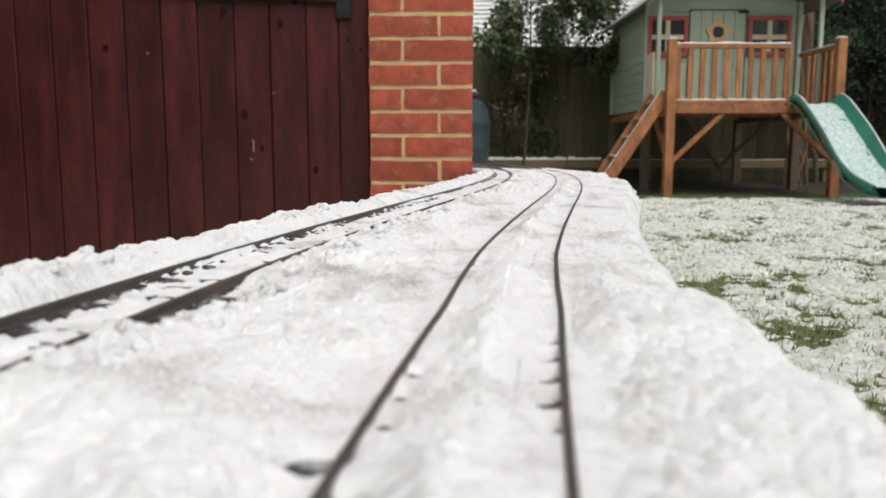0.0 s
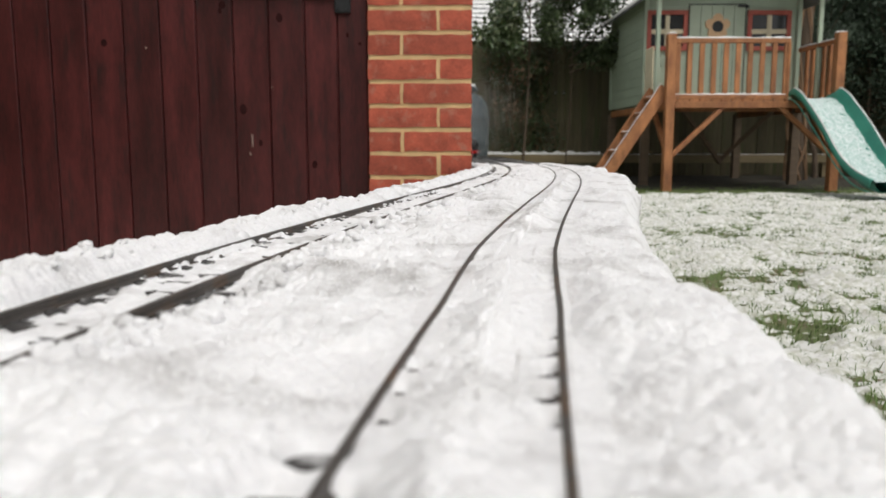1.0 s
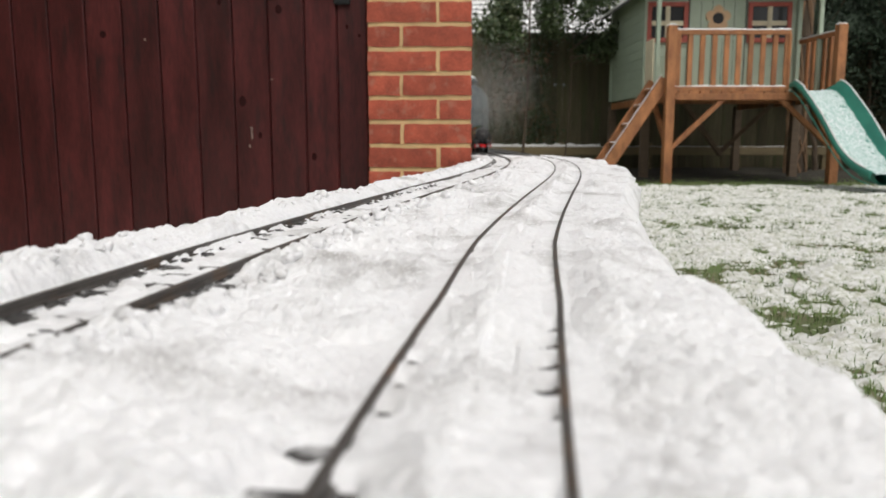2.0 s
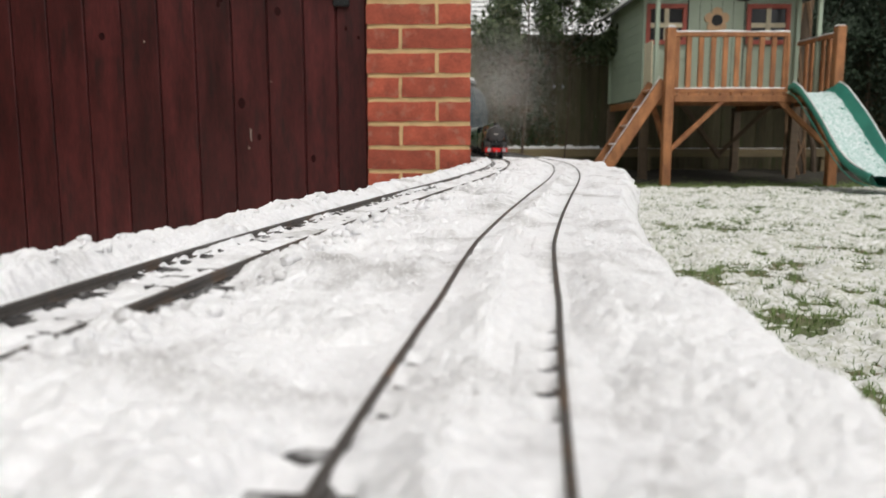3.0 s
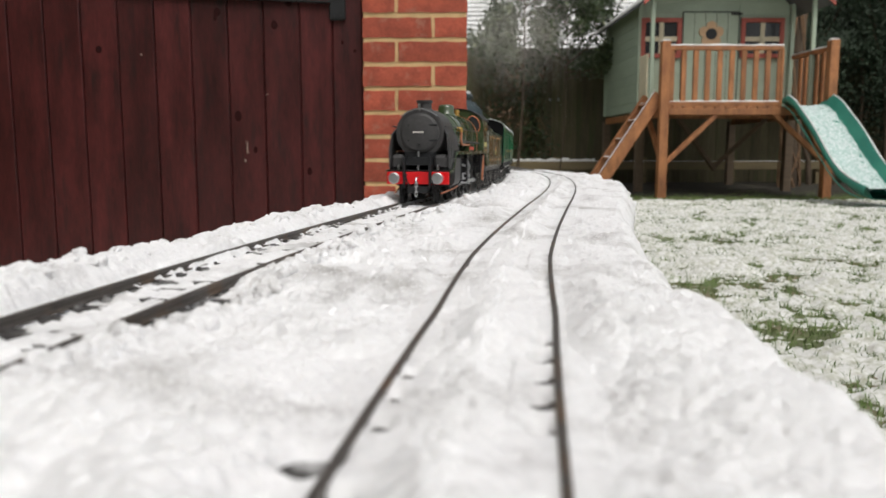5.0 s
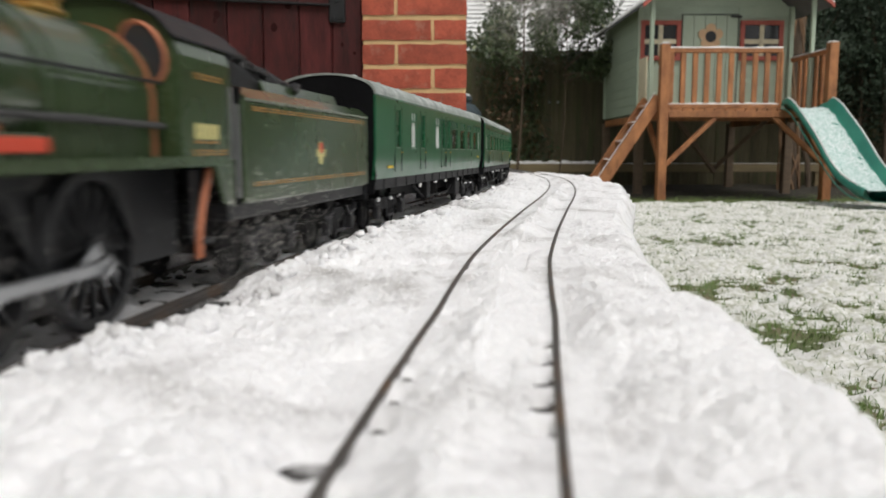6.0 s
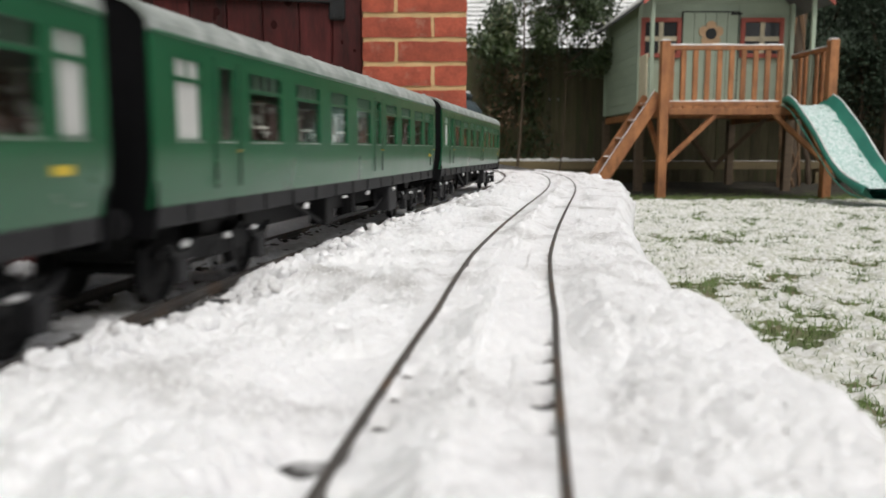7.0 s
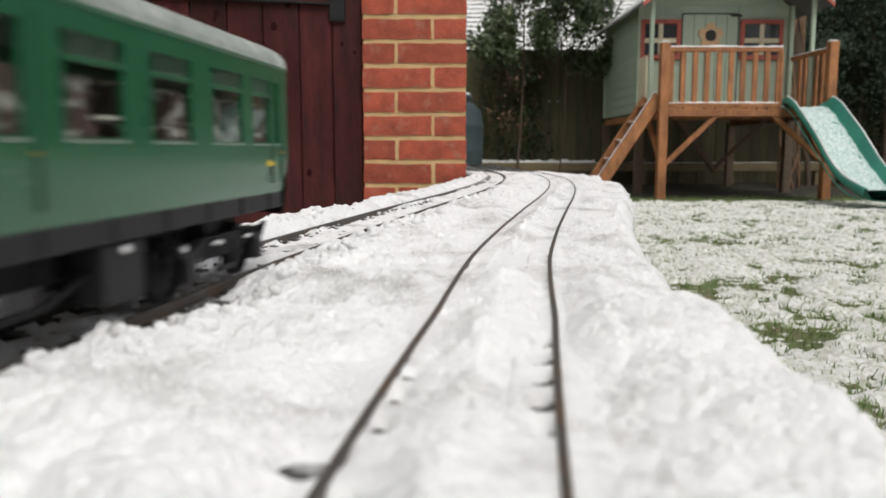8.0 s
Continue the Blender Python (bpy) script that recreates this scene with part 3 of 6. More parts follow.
def track(side, label, y0, y1):
    t = thing("railway_track", pose(0, 0, 0), label, "railway track", "tracks of the garden railway")
    ys = np.concatenate([np.arange(y0, 2.4, 0.02), np.arange(2.4, y1, 0.04)])
    prof = ((-0.0024, -0.0047), (0.0024, -0.0047), (0.0024, -0.0042), (0.0006, -0.0036), (0.0006, -0.0017), (0.00115, -0.0012),
            (0.00115, -0.0003), (0.0008, 0.0), (-0.0008, 0.0), (-0.00115, -0.0003), (-0.00115, -0.0012), (-0.0006, -0.0017), (-0.0006, -0.0036), (-0.0024, -0.0042))
    for s in (-GAUGE / 2 - 0.0012, GAUGE / 2 + 0.0012):
        secs = []
        for y in ys:
            row = []
            for dx, dz in prof:
                x, yy, z = on_line(y, side(y) + s + dx)
                row.append((x, yy, z + dz))
            secs.append(row)
        part("rail", loft(bmesh.new(), secs), RAIL, t, "dull brown-grey metal rail")
    # sleepers with the chairs that hold the rails
    bm = boxed(-0.040, 0.040, -0.0042, 0.0042, -0.0125, -0.0048, 0.0008)
    for s in (-GAUGE / 2 - 0.0012, GAUGE / 2 + 0.0012):
        box(bm, s - 0.0045, s - 0.0014, -0.0026, 0.0026, -0.0050, -0.0041, 0.0004)
        box(bm, s + 0.0014, s + 0.0045, -0.0026, 0.0026, -0.0050, -0.0041, 0.0004)
    first, length = None, 0.0
    ys = np.arange(y0, y1, 0.001)
    s = np.interp(ys, LINE_Y, LINE_S)
    for d in np.arange(TIE_START - 60 * TIE_STEP, s[-1], TIE_STEP):
        if d < s[0]:
            continue
        y = float(np.interp(d, s, ys))
        if y > 4.6:
            break
        x, yy, z = on_line(y, side(y))
        m = pose(x, yy, z, 0, 0, -math.degrees(math.atan(np.interp(y, LINE_Y, LINE_G))))
        if first is None:
            first = part("sleeper", bm, SLEEPER, t)
            first.matrix_local = m
        else:
            again(first, m)
    return t


track(lambda y: 0.0, "model railway track with dark sleepers in a melted snow hollow", -3.4, 6.15)
track(apart, "model railway track buried to its rail tops in snow", -1.2, 6.1)


# ---- brick pier and gate ----
def brick_pier():
    X0, Y0, course = -0.235, 2.5, 0.075
    p = thing("brick_pier", pose(X0, Y0, 0), "red brick gate pier with sandy mortar joints", "brick pier", kind="structure")
    part("mortar", boxed(0.0045, 0.3270, 0.0045, 0.3185, -0.05, 30 * course, 0.003), MORTAR, p)
    rs = random.Random(4)

    def brick(length):
        """A brick with chipped, uneven faces."""
        xs, zs = np.linspace(0.0028, length - 0.0028, 7 if length > 0.15 else 4), np.linspace(0, 0.0608, 4)
        bm = bmesh.new()
        nx, nz = len(xs), len(zs)
        front = [[bm.verts.new((x + rs.uniform(-1, 1) * (0.0013 if i in (0, nx - 1) else 0.0005), rs.uniform(0, 0.0008) + (0.0012 if i in (0, nx - 1) or j in (0, nz - 1) else 0),
                                z + rs.uniform(-1, 1) * (0.0017 if j in (0, nz - 1) else 0.0005))) for i, x in enumerate(xs)] for j, z in enumerate(zs)]
        for j in range(nz - 1):
            for i in range(nx - 1):
                bm.faces.new((front[j][i], front[j][i + 1], front[j + 1][i + 1], front[j + 1][i]))
        rim = front[0] + [r[-1] for r in front[1:]] + front[-1][-2::-1] + [r[0] for r in front[-2:0:-1]]
        back = [bm.verts.new((q.co.x, 0.1025, q.co.z)) for q in rim]
        for i in range(len(rim)):
            j = (i + 1) % len(rim)
            bm.faces.new((rim[j], rim[i], back[i], back[j]))
        bm.faces.new(back)
        return bm
    kinds = [(l, part("brick", brick(l), BRICK, p)) for l in (0.221, 0.221, 0.221, 0.1055, 0.1055, 0.1055)]
    placed = set()
    top = 0.889  # a bed joint
    base = (top % course) - course + 0.005

    def put(l, x, y, z):
        c = rs.choice([o for k, o in kinds if k == l])
        m = pose(x + rs.uniform(-0.0015, 0.0015), y + rs.uniform(-0.0012, 0.0012), z + rs.uniform(-0.001, 0.001), 0, rs.uniform(-0.35, 0.35), rs.uniform(-0.2, 0.2))
        if c in placed:
            again(c, m)
        else:
            c.matrix_local = m
            placed.add(c)
    k0 = round((top - base) / course)
    for k in range(29):
        z = base + k * course
        long_first = (k0 - k) % 2 == 1
        for y in (0.0, 0.2195):
            if long_first:
                put(0.221, 0.0, y, z), put(0.1055, 0.2262, y, z)
            else:
                put(0.1055, 0.0, y, z), put(0.221, 0.1107, y, z)
    for o in (o for _, o in kinds):
        if o not in placed:
            bpy.data.objects.remove(o)


def gate():
    y0 = 2.54
    g = thing("garden_gate", pose(0, y0, 0), "dark red-brown stained boarded wooden gate with black iron hinge", "gate", kind="structure")
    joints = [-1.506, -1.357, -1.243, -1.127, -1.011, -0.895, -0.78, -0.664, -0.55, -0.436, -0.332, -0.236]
    rs = random.Random(9)
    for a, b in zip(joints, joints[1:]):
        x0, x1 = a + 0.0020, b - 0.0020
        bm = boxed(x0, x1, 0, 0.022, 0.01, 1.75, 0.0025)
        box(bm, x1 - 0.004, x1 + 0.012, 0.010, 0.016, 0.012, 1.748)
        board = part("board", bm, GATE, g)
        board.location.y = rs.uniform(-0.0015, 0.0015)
        for _ in range(rs.choice((0, 1, 1, 2))):
            kb = bmesh.new()
            w = rs.uniform(0.004, 0.014)
            bmesh.ops.create_uvsphere(kb, u_segments=10, v_segments=6, radius=1)
            bmesh.ops.transform(kb, matrix=pose(rs.uniform(x0 + 0.02, x1 - 0.02), 0.0005, rs.uniform(0.35, 0.95)) @ Matrix.Diagonal((w, 0.0015, w * rs.uniform(1.0, 1.9), 1)), verts=kb.verts)
            part("knot", kb, KNOT, board)
    # ledges behind
    for z in (0.25, 0.85, 1.5):
        part("ledge", boxed(joints[0], joints[-1] - 0.01, 0.024, 0.060, z, z + 0.10, 0.004), GATE, g)
    # strap hinge across the boards, and its bracket
    zt = 0.930
    bm = bmesh.new()
    bar(bm, (-0.988, -0.006, zt + 0.028), (-0.332, -0.006, zt - 0.001), 0.006, 0.026, 0.001, up=(0, 1, 0))
    hinge = part("strap_hinge", bm, IRON, g)
    bm = boxed(-0.339, -0.287, -0.014, -0.001, zt - 0.055, zt + 0.035, 0.004)
    part("bracket", bm, IRON, g)
    bm = bmesh.new()
    for dx, dz in ((0.014, -0.04), (0.036, -0.04), (0.025, 0.012)):
        cyl(bm, (-0.339 + dx, -0.018, zt + dz), (-0.339 + dx, -0.012, zt + dz), 0.0045, 10)
    part("bolt", bm, IRON, g)
    # bare scratches
    for x, z, h in ((-0.611, 0.478, 0.045), (-0.618, 0.435, 0.012), (-0.938, 0.769, 0.008), (-0.543, 0.645, 0.006)):
        bm = bmesh.new()
        for k in range(4):
            bar(bm, (x + rs.uniform(-0.004, 0.004), -0.0016, z - h / 2 * rs.uniform(0.3, 1)), (x + rs.uniform(-0.004, 0.004), -0.0016, z + h / 2 * rs.uniform(0.3, 1)), 0.0022, 0.001)
        part("scratch", bm, GATE_BARE, g, "bare scratched wood")
    post = boxed(-1.68, -1.56, 2.52, 2.63, -0.05, 1.85, 0.006)
    tagged(ob_from("gate_post", post, GATE), "dark red-brown wooden gate post", "gate post", kind="structure")


brick_pier()
gate()


# ---- playhouse on its timber tower ----
DECK = 0.865


def snow_strip(bm, x0, x1, y0, y1, z, h, rs, step=0.05):
    """A thin uneven line of snow on a ledge."""
    n = max(2, int(max(x1 - x0, y1 - y0) / step))
    along_x = (x1 - x0) > (y1 - y0)
    secs = []
    for i in range(n + 1):
        k, hh = i / n, h * rs.uniform(0.5, 1.25)
        if along_x:
            x = x0 + (x1 - x0) * k
            secs.append([(x, y0, z), (x, y1, z), (x, y1 - 0.2 * (y1 - y0), z + hh), (x, y0 + 0.2 * (y1 - y0), z + hh)])
        else:
            y = y0 + (y1 - y0) * k
            secs.append([(x0, y, z), (x1, y, z), (x1 - 0.2 * (x1 - x0), y, z + hh), (x0 + 0.2 * (x1 - x0), y, z + hh)])
    return loft(bm, secs)


def play_tower():
    t = thing("play_tower", pose(0, 0, 0), "orange-brown timber tower with railed deck and ladder, snow on its ledges", "play tower")
    rs = random.Random(2)
    xl, xr, yf, yb = 2.15, 3.735, 7.5, 8.36
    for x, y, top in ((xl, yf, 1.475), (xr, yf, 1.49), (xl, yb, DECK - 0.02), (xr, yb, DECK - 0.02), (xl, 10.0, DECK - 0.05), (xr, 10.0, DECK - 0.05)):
        # posts below the deck get the darker timber to paint in the shade there
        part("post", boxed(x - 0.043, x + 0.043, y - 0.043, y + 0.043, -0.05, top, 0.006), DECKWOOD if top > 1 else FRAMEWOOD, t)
        if top > 1:
            part("cap", snow_strip(bmesh.new(), x - 0.04, x + 0.04, y - 0.04, y + 0.04, top, 0.014, rs), LAWN_SNOW, t, "thin cap of snow")
    for y in (yf - 0.012, yb):
        part("beam", boxed(xl + 0.045, xr - 0.045, y - 0.022, y + 0.022, DECK - 0.075, DECK - 0.012, 0.005), DECKWOOD, t)
    for x in (xl, xr):
        part("beam", boxed(x - 0.022, x + 0.022, yf + 0.045, 9.96, DECK - 0.09, DECK - 0.014, 0.005), DECKWOOD, t)
    plank = part("plank", boxed(0, 0.093, 0, 0.90, -0.012, 0.010, 0.003), DECKWOOD, t)
    for i in range(16):
        m = pose(xl - 0.02 + i * 0.1005, yf - 0.025, DECK)
        if i:
            again(plank, m)
        else:
            plank.matrix_local = m
    # front railing
    part("top_rail", boxed(xl + 0.044, 3.262, yf - 0.02, yf + 0.02, 1.392, 1.436, 0.004), DECKWOOD, t)
    part("bottom_rail", boxed(xl + 0.044, 3.262, yf - 0.02, yf + 0.02, DECK + 0.012, DECK + 0.052, 0.004), DECKWOOD, t)
    part("snow_line", snow_strip(bmesh.new(), xl + 0.05, 3.26, yf - 0.02, yf + 0.02, 1.436, 0.014, rs), LAWN_SNOW, t, "thin line of snow")
    part("snow_line", snow_strip(bmesh.new(), xl + 0.05, 3.26, yf - 0.018, yf + 0.02, DECK + 0.052, 0.012, rs), LAWN_SNOW, t, "thin line of snow")
    pale = part("baluster", boxed(-0.024, 0.024, -0.013, 0.013, 0, 0.52, 0.004), DECKWOOD, t)
    for i in range(10):
        m = pose(2.215 + i * 0.1135, yf, DECK + 0.035, 0, 0, rs.uniform(-1, 1))
        if i:
            again(pale, m)
        else:
            pale.matrix_local = m
    again(pale, pose(3.255, yf, DECK + 0.02, 0, 0, 90))
    # side railings
    part("top_rail", boxed(xr - 0.02, xr + 0.02, yf + 0.044, yb - 0.02, 1.40, 1.44, 0.004), DECKWOOD, t)
    part("snow_line", snow_strip(bmesh.new(), xr - 0.02, xr + 0.02, yf + 0.05, yb - 0.03, 1.44, 0.014, rs), LAWN_SNOW, t, "thin line of snow")
    for i in range(6):
        again(pale, pose(xr + 0.034, yf + 0.13 + i * 0.12, DECK + 0.02, 0, 0, 90))
    cream = part("picket", boxed(-0.028, 0.028, -0.009, 0.009, 0, 0.56, 0.004), CREAM, t, "cream painted picket")
    for i in range(4):
        m = pose(xl - 0.02, yb - 0.05 - i * 0.075, DECK, 0, 0, 90)
        if i:
            again(cream, m)
        else:
            cream.matrix_local = m
    # braces; the rear pair is darkened in place of shade under the deck
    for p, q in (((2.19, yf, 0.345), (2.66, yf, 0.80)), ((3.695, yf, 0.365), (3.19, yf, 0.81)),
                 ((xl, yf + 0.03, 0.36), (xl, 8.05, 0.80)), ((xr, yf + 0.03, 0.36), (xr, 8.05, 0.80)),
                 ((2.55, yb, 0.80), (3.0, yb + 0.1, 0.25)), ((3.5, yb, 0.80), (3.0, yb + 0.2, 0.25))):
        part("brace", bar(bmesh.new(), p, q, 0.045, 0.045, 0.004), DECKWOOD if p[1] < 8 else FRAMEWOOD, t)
    # ladder
    for y in (7.55, 7.98):
        part("stringer", bar(bmesh.new(), (1.475, y, -0.02), (2.125, y, 0.985), 0.110, 0.035, 0.005, up=(0, 1, 0)), DECKWOOD, t)
    for k in (0.22, 0.40, 0.58, 0.76, 0.92):
        x, z = 1.475 + 0.65 * k, -0.02 + 1.005 * k
        part("step", boxed(x - 0.05, x + 0.05, 7.57, 7.96, z - 0.012, z + 0.012, 0.004), DECKWOOD, t)
        part("snow_line", snow_strip(bmesh.new(), x - 0.045, x + 0.0, 7.58, 7.95, z + 0.012, 0.006, rs), LAWN_SNOW, t, "thin line of snow")
    bm = bmesh.new()
    part("snow_line", bar(bm, (1.43, 7.556, 0.03), (2.08, 7.556, 1.03), 0.012, 0.006), LAWN_SNOW, t, "thin line of snow")


def playhouse():
    h = thing("playhouse", pose(0, 0, DECK + 0.012), "sage green wooden playhouse with red window frames and flowered door", "playhouse")
    x0, x1, y0, y1, top = 2.135, 3.735, 8.40, 10.02, 1.10
    ridge, mid = 1.72, (x0 + x1) / 2
    # walls: core and overlapping boards
    bm = bmesh.new()
    box(bm, x0 + 0.015, x0 + 0.03, y0 + 0.015, y1 - 0.015, 0, top)
    box(bm, x1 - 0.03, x1 - 0.015, y0 + 0.015, y1 - 0.015, 0, top)
    box(bm, x0 + 0.03, x1 - 0.03, y1 - 0.03, y1 - 0.015, 0, top)
    part("wall_core", bm, SAGE, h)
    bm = bmesh.new()
    loft(bm, [[(x0 + 0.03, y, top), (x1 - 0.03, y, top), (mid, y, ridge)] for y in (y0 + 0.015, y0 + 0.03)])
    box(bm, x0 + 0.03, x1 - 0.03, y0 + 0.015, y0 + 0.03, 0, top)
    part("front_core", bm, SAGE, h)

    def board(length):
        bm = bmesh.new()
        return loft(bm, [[(x, 0.004, 0.0), (x, 0.015, 0.0), (x, 0.015, 0.099), (x, 0.009, 0.099)] for x in (0, length)])
    side, seen = None, None
    for i in range(11):
        z = i * 0.1
        if side is None:
            side = part("cladding_board", board(y1 - y0 - 0.04), SAGE, h)
            side.matrix_local = pose(x0, y1 - 0.02, z, 0, 0, -90)
        else:
            again(side, pose(x0, y1 - 0.02, z, 0, 0, -90))
        again(side, pose(x1, y0 + 0.02, z, 0, 0, 90))
    for i in range(11):
        z = i * 0.1
        for a, b in ((x0 + 0.04, 2.575), (3.175, x1 - 0.04)):
            part("cladding_board", board(b - a), SAGE, h).matrix_local = pose(a, y0, z)
    for i in range(11, 17):
        w = (x1 - x0 - 0.1) * (ridge - i * 0.1 - 0.06) / (ridge - top)
        if w > 0.1:
            part("cladding_board", board(w), SAGE, h).matrix_local = pose(mid - w / 2, y0, i * 0.1)
    for x, y in ((x0, y0), (x1, y0), (x0, y1), (x1, y1)):
        part("corner_trim", boxed(x - 0.022, x + 0.022, y - 0.022, y + 0.022, 0, top, 0.004), SAGE, h)
    # door with a flower round its porthole
    door = part("door", boxed(2.585, 3.165, y0 - 0.012, y0 + 0.012, 0.02, 1.01, 0.003), SAGE, h)
    for k in range(1, 5):
        x = 2.585 + k * 0.116
        part("groove", boxed(x - 0.002, x + 0.002, y0 - 0.0145, y0 - 0.0115, 0.03, 1.0), DARKPANE, door)
    for x in (2.578, 3.172):
        part("door_gap", boxed(x - 0.004, x + 0.004, y0 - 0.011, y0 + 0.001, 0.0, 1.02), DARKPANE, h)
    part("door_gap", boxed(2.578, 3.172, y0 - 0.011, y0 + 0.001, 1.012, 1.022), DARKPANE, h)
    part("latch", boxed(3.08, 3.20, y0 - 0.03, y0 - 0.013, 0.985, 1.005, 0.003), IRON, door)
    cx, cz = 2.877, 0.79
    bm = bmesh.new()
    outline = [(cx + (0.085 + 0.048 * abs(math.cos(2.5 * a)) ** 0.6) * math.sin(a), cz + (0.085 + 0.048 * abs(math.cos(2.5 * a)) ** 0.6) * math.cos(a)) for a in np.linspace(0, 2 * math.pi, 60, endpoint=False)]
    loft(bm, [[(x, y, z) for x, z in outline] for y in (y0 - 0.026, y0 - 0.013)])
    part("flower", bm, TAN, door, "tan wooden flower")
    part("porthole", cyl(bmesh.new(), (cx, y0 - 0.030, cz), (cx, y0 - 0.0262, cz), 0.058, 24), DARKPANE, door, "dark round porthole")
    # windows
    for a, b in ((2.14, 2.565), (3.19, 3.645)):
        z0, z1 = 0.545, 0.955
        w = part("window", boxed(a + 0.03, b - 0.03, y0 - 0.010, y0 - 0.004, z0 + 0.03, z1 - 0.03), DARKPANE, h, "dark square window")
        bm = bmesh.new()
        box(bm, a, b, y0 - 0.030, y0 - 0.005, z1 - 0.045, z1, 0.003), box(bm, a, b, y0 - 0.030, y0 - 0.005, z0, z0 + 0.045, 0.003)
        box(bm, a, a + 0.045, y0 - 0.029, y0 - 0.006, z0 + 0.045, z1 - 0.045, 0.003), box(bm, b - 0.045, b, y0 - 0.029, y0 - 0.006, z0 + 0.045, z1 - 0.045, 0.003)
        part("window_frame", bm, REDFRAME, w, "faded red frame")
        bm = bmesh.new()
        m, n = (a + b) / 2, (z0 + z1) / 2 - 0.01
        box(bm, m - 0.024, m + 0.024, y0 - 0.024, y0 - 0.0105, z0 + 0.046, z1 - 0.046, 0.002)
        box(bm, a + 0.046, b - 0.046, y0 - 0.0225, y0 - 0.0110, n - 0.024, n + 0.024, 0.002)
        part("glazing_bar", bm, CREAM, w, "cream cross bars")
    # roof with porch overhang, posts, red fascia and snow
    for s in (-1, 1):
        ex = mid + s * (mid - x0 + 0.13)
        ez = top - 0.13 * (ridge - top) / (mid - x0)
        bm = bmesh.new()
        loft(bm, [[(mid, y, ridge + 0.005), (ex, y, ez), (ex, y, ez + 0.025), (mid, y, ridge + 0.03)] for y in (7.80, y1 + 0.1)])
        part("roof_panel", bm, SLATE, h)
        bm = bmesh.new()
        loft(bm, [[(mid, y, ridge + 0.032), (ex + s * 0.004, y, ez + 0.026), (ex + s * 0.004, y, ez + 0.045), (mid, y, ridge + 0.055)] for y in (7.79, y1 + 0.11)])
        part("roof_snow", bm, LAWN_SNOW, h, "layer of snow on the roof")
        bm = bmesh.new()
        loft(bm, [[(mid, y, ridge + 0.0), (ex, y, ez - 0.02), (ex, y, ez + 0.02), (mid, y, ridge + 0.04)] for y in (7.765, 7.785)])
        part("fascia", bm, REDFRAME, h, "faded red fascia board")
        part("porch_post", boxed(mid + s * 0.80 - 0.02, mid + s * 0.80 + 0.02, 7.90, 7.94, 0, top - 0.02, 0.004), SAGE, h)


play_tower()
playhouse()


def slide():
    s = thing("slide", pose(0, 0, 0), "green plastic wavy slide dusted with snow", "slide")
    ys = np.linspace(7.56, 6.12, 44)
    zs = np.interp(ys, (6.12, 6.25, 6.4, 6.6, 7.0, 7.2, 7.33, 7.42, 7.56), (0.075, 0.085, 0.13, 0.25, 0.565, 0.73, 0.83, 0.865, 0.885))
    zs = np.convolve(np.pad(zs, 3, mode="edge"), np.ones(7) / 7, "valid")
    wave = 0.012 * np.sin((ys - 6.1) * 9.5)
    rim = np.interp(ys, (6.12, 6.5, 7.25, 7.40, 7.56), (0.10, 0.125, 0.15, 0.125, 0.03)) + wave
    xc = 3.50 + 0.065 * (7.5 - ys)
    secs, bed = [], []
    for y, z, r, c in zip(ys, zs, rim, xc):
        out = [(-0.235, r - 0.055), (-0.232, r - 0.012), (-0.214, r), (-0.196, r - 0.010), (-0.180, 0.035), (-0.155, 0.006), (0, 0), (0.155, 0.006),
               (0.180, 0.035), (0.196, r - 0.010), (0.214, r), (0.232, r - 0.012), (0.235, r - 0.055)]
        inner = [(a * 0.985, b - 0.008) for a, b in out[::-1]]
        secs.append([(c + a, y, z + b) for a, b in out + inner])
        bed.append((c, y, z))
    part("chute", loft(bmesh.new(), secs), SLIDE, s, smooth=True)
    # seam lines along the outside of the walls
    for side in (-1, 1):
        bm = bmesh.new()
        tube(bm, [(c + side * 0.237, y, z + r * 0.35 - 0.03) for (c, y, z), r in list(zip(bed, rim))[3:]], 0.006, 6)
        part("seam", bm, SLIDE, s)
    # snow dust on the bed, thin and broken
    rs = np.random.RandomState(3)
    xs = np.linspace(-0.168, 0.168, 40)
    yy = np.linspace(7.50, 6.16, 120)
    gx, gy = np.meshgrid(xs, yy)
    zz = np.interp(gy, ys[::-1], zs[::-1])
    gz = zz + 0.0085 + 0.012 * fractal(gx, gy, 33, 34, 3, 0.7) + np.where(np.abs(gx) > 0.15, 0.006, 0)
    gx2 = gx + 3.50 + 0.065 * (7.5 - gy)
    co = np.stack([gx2.ravel(), gy.ravel(), gz.ravel()], 1)
    i = (np.arange(119)[:, None] * 40 + np.arange(39)[None, :]).ravel()
    raw_mesh("snow_dust", co, np.stack([i, i + 40, i + 41, i + 1], 1), SLIDE_DUST, parent=s)["label"] = "broken dusting of snow"
    for side in (-1, 1):
        bm = bmesh.new()
        pts = [(c + side * 0.214, y, z + r + 0.001) for (c, y, z), r in list(zip(bed, rim))[4:-3]]
        tube(bm, pts, [0.006 + 0.003 * rs.rand() for _ in pts], 6)
        part("snow_line", bm, LAWN_SNOW, s, "thin line of snow")


slide()


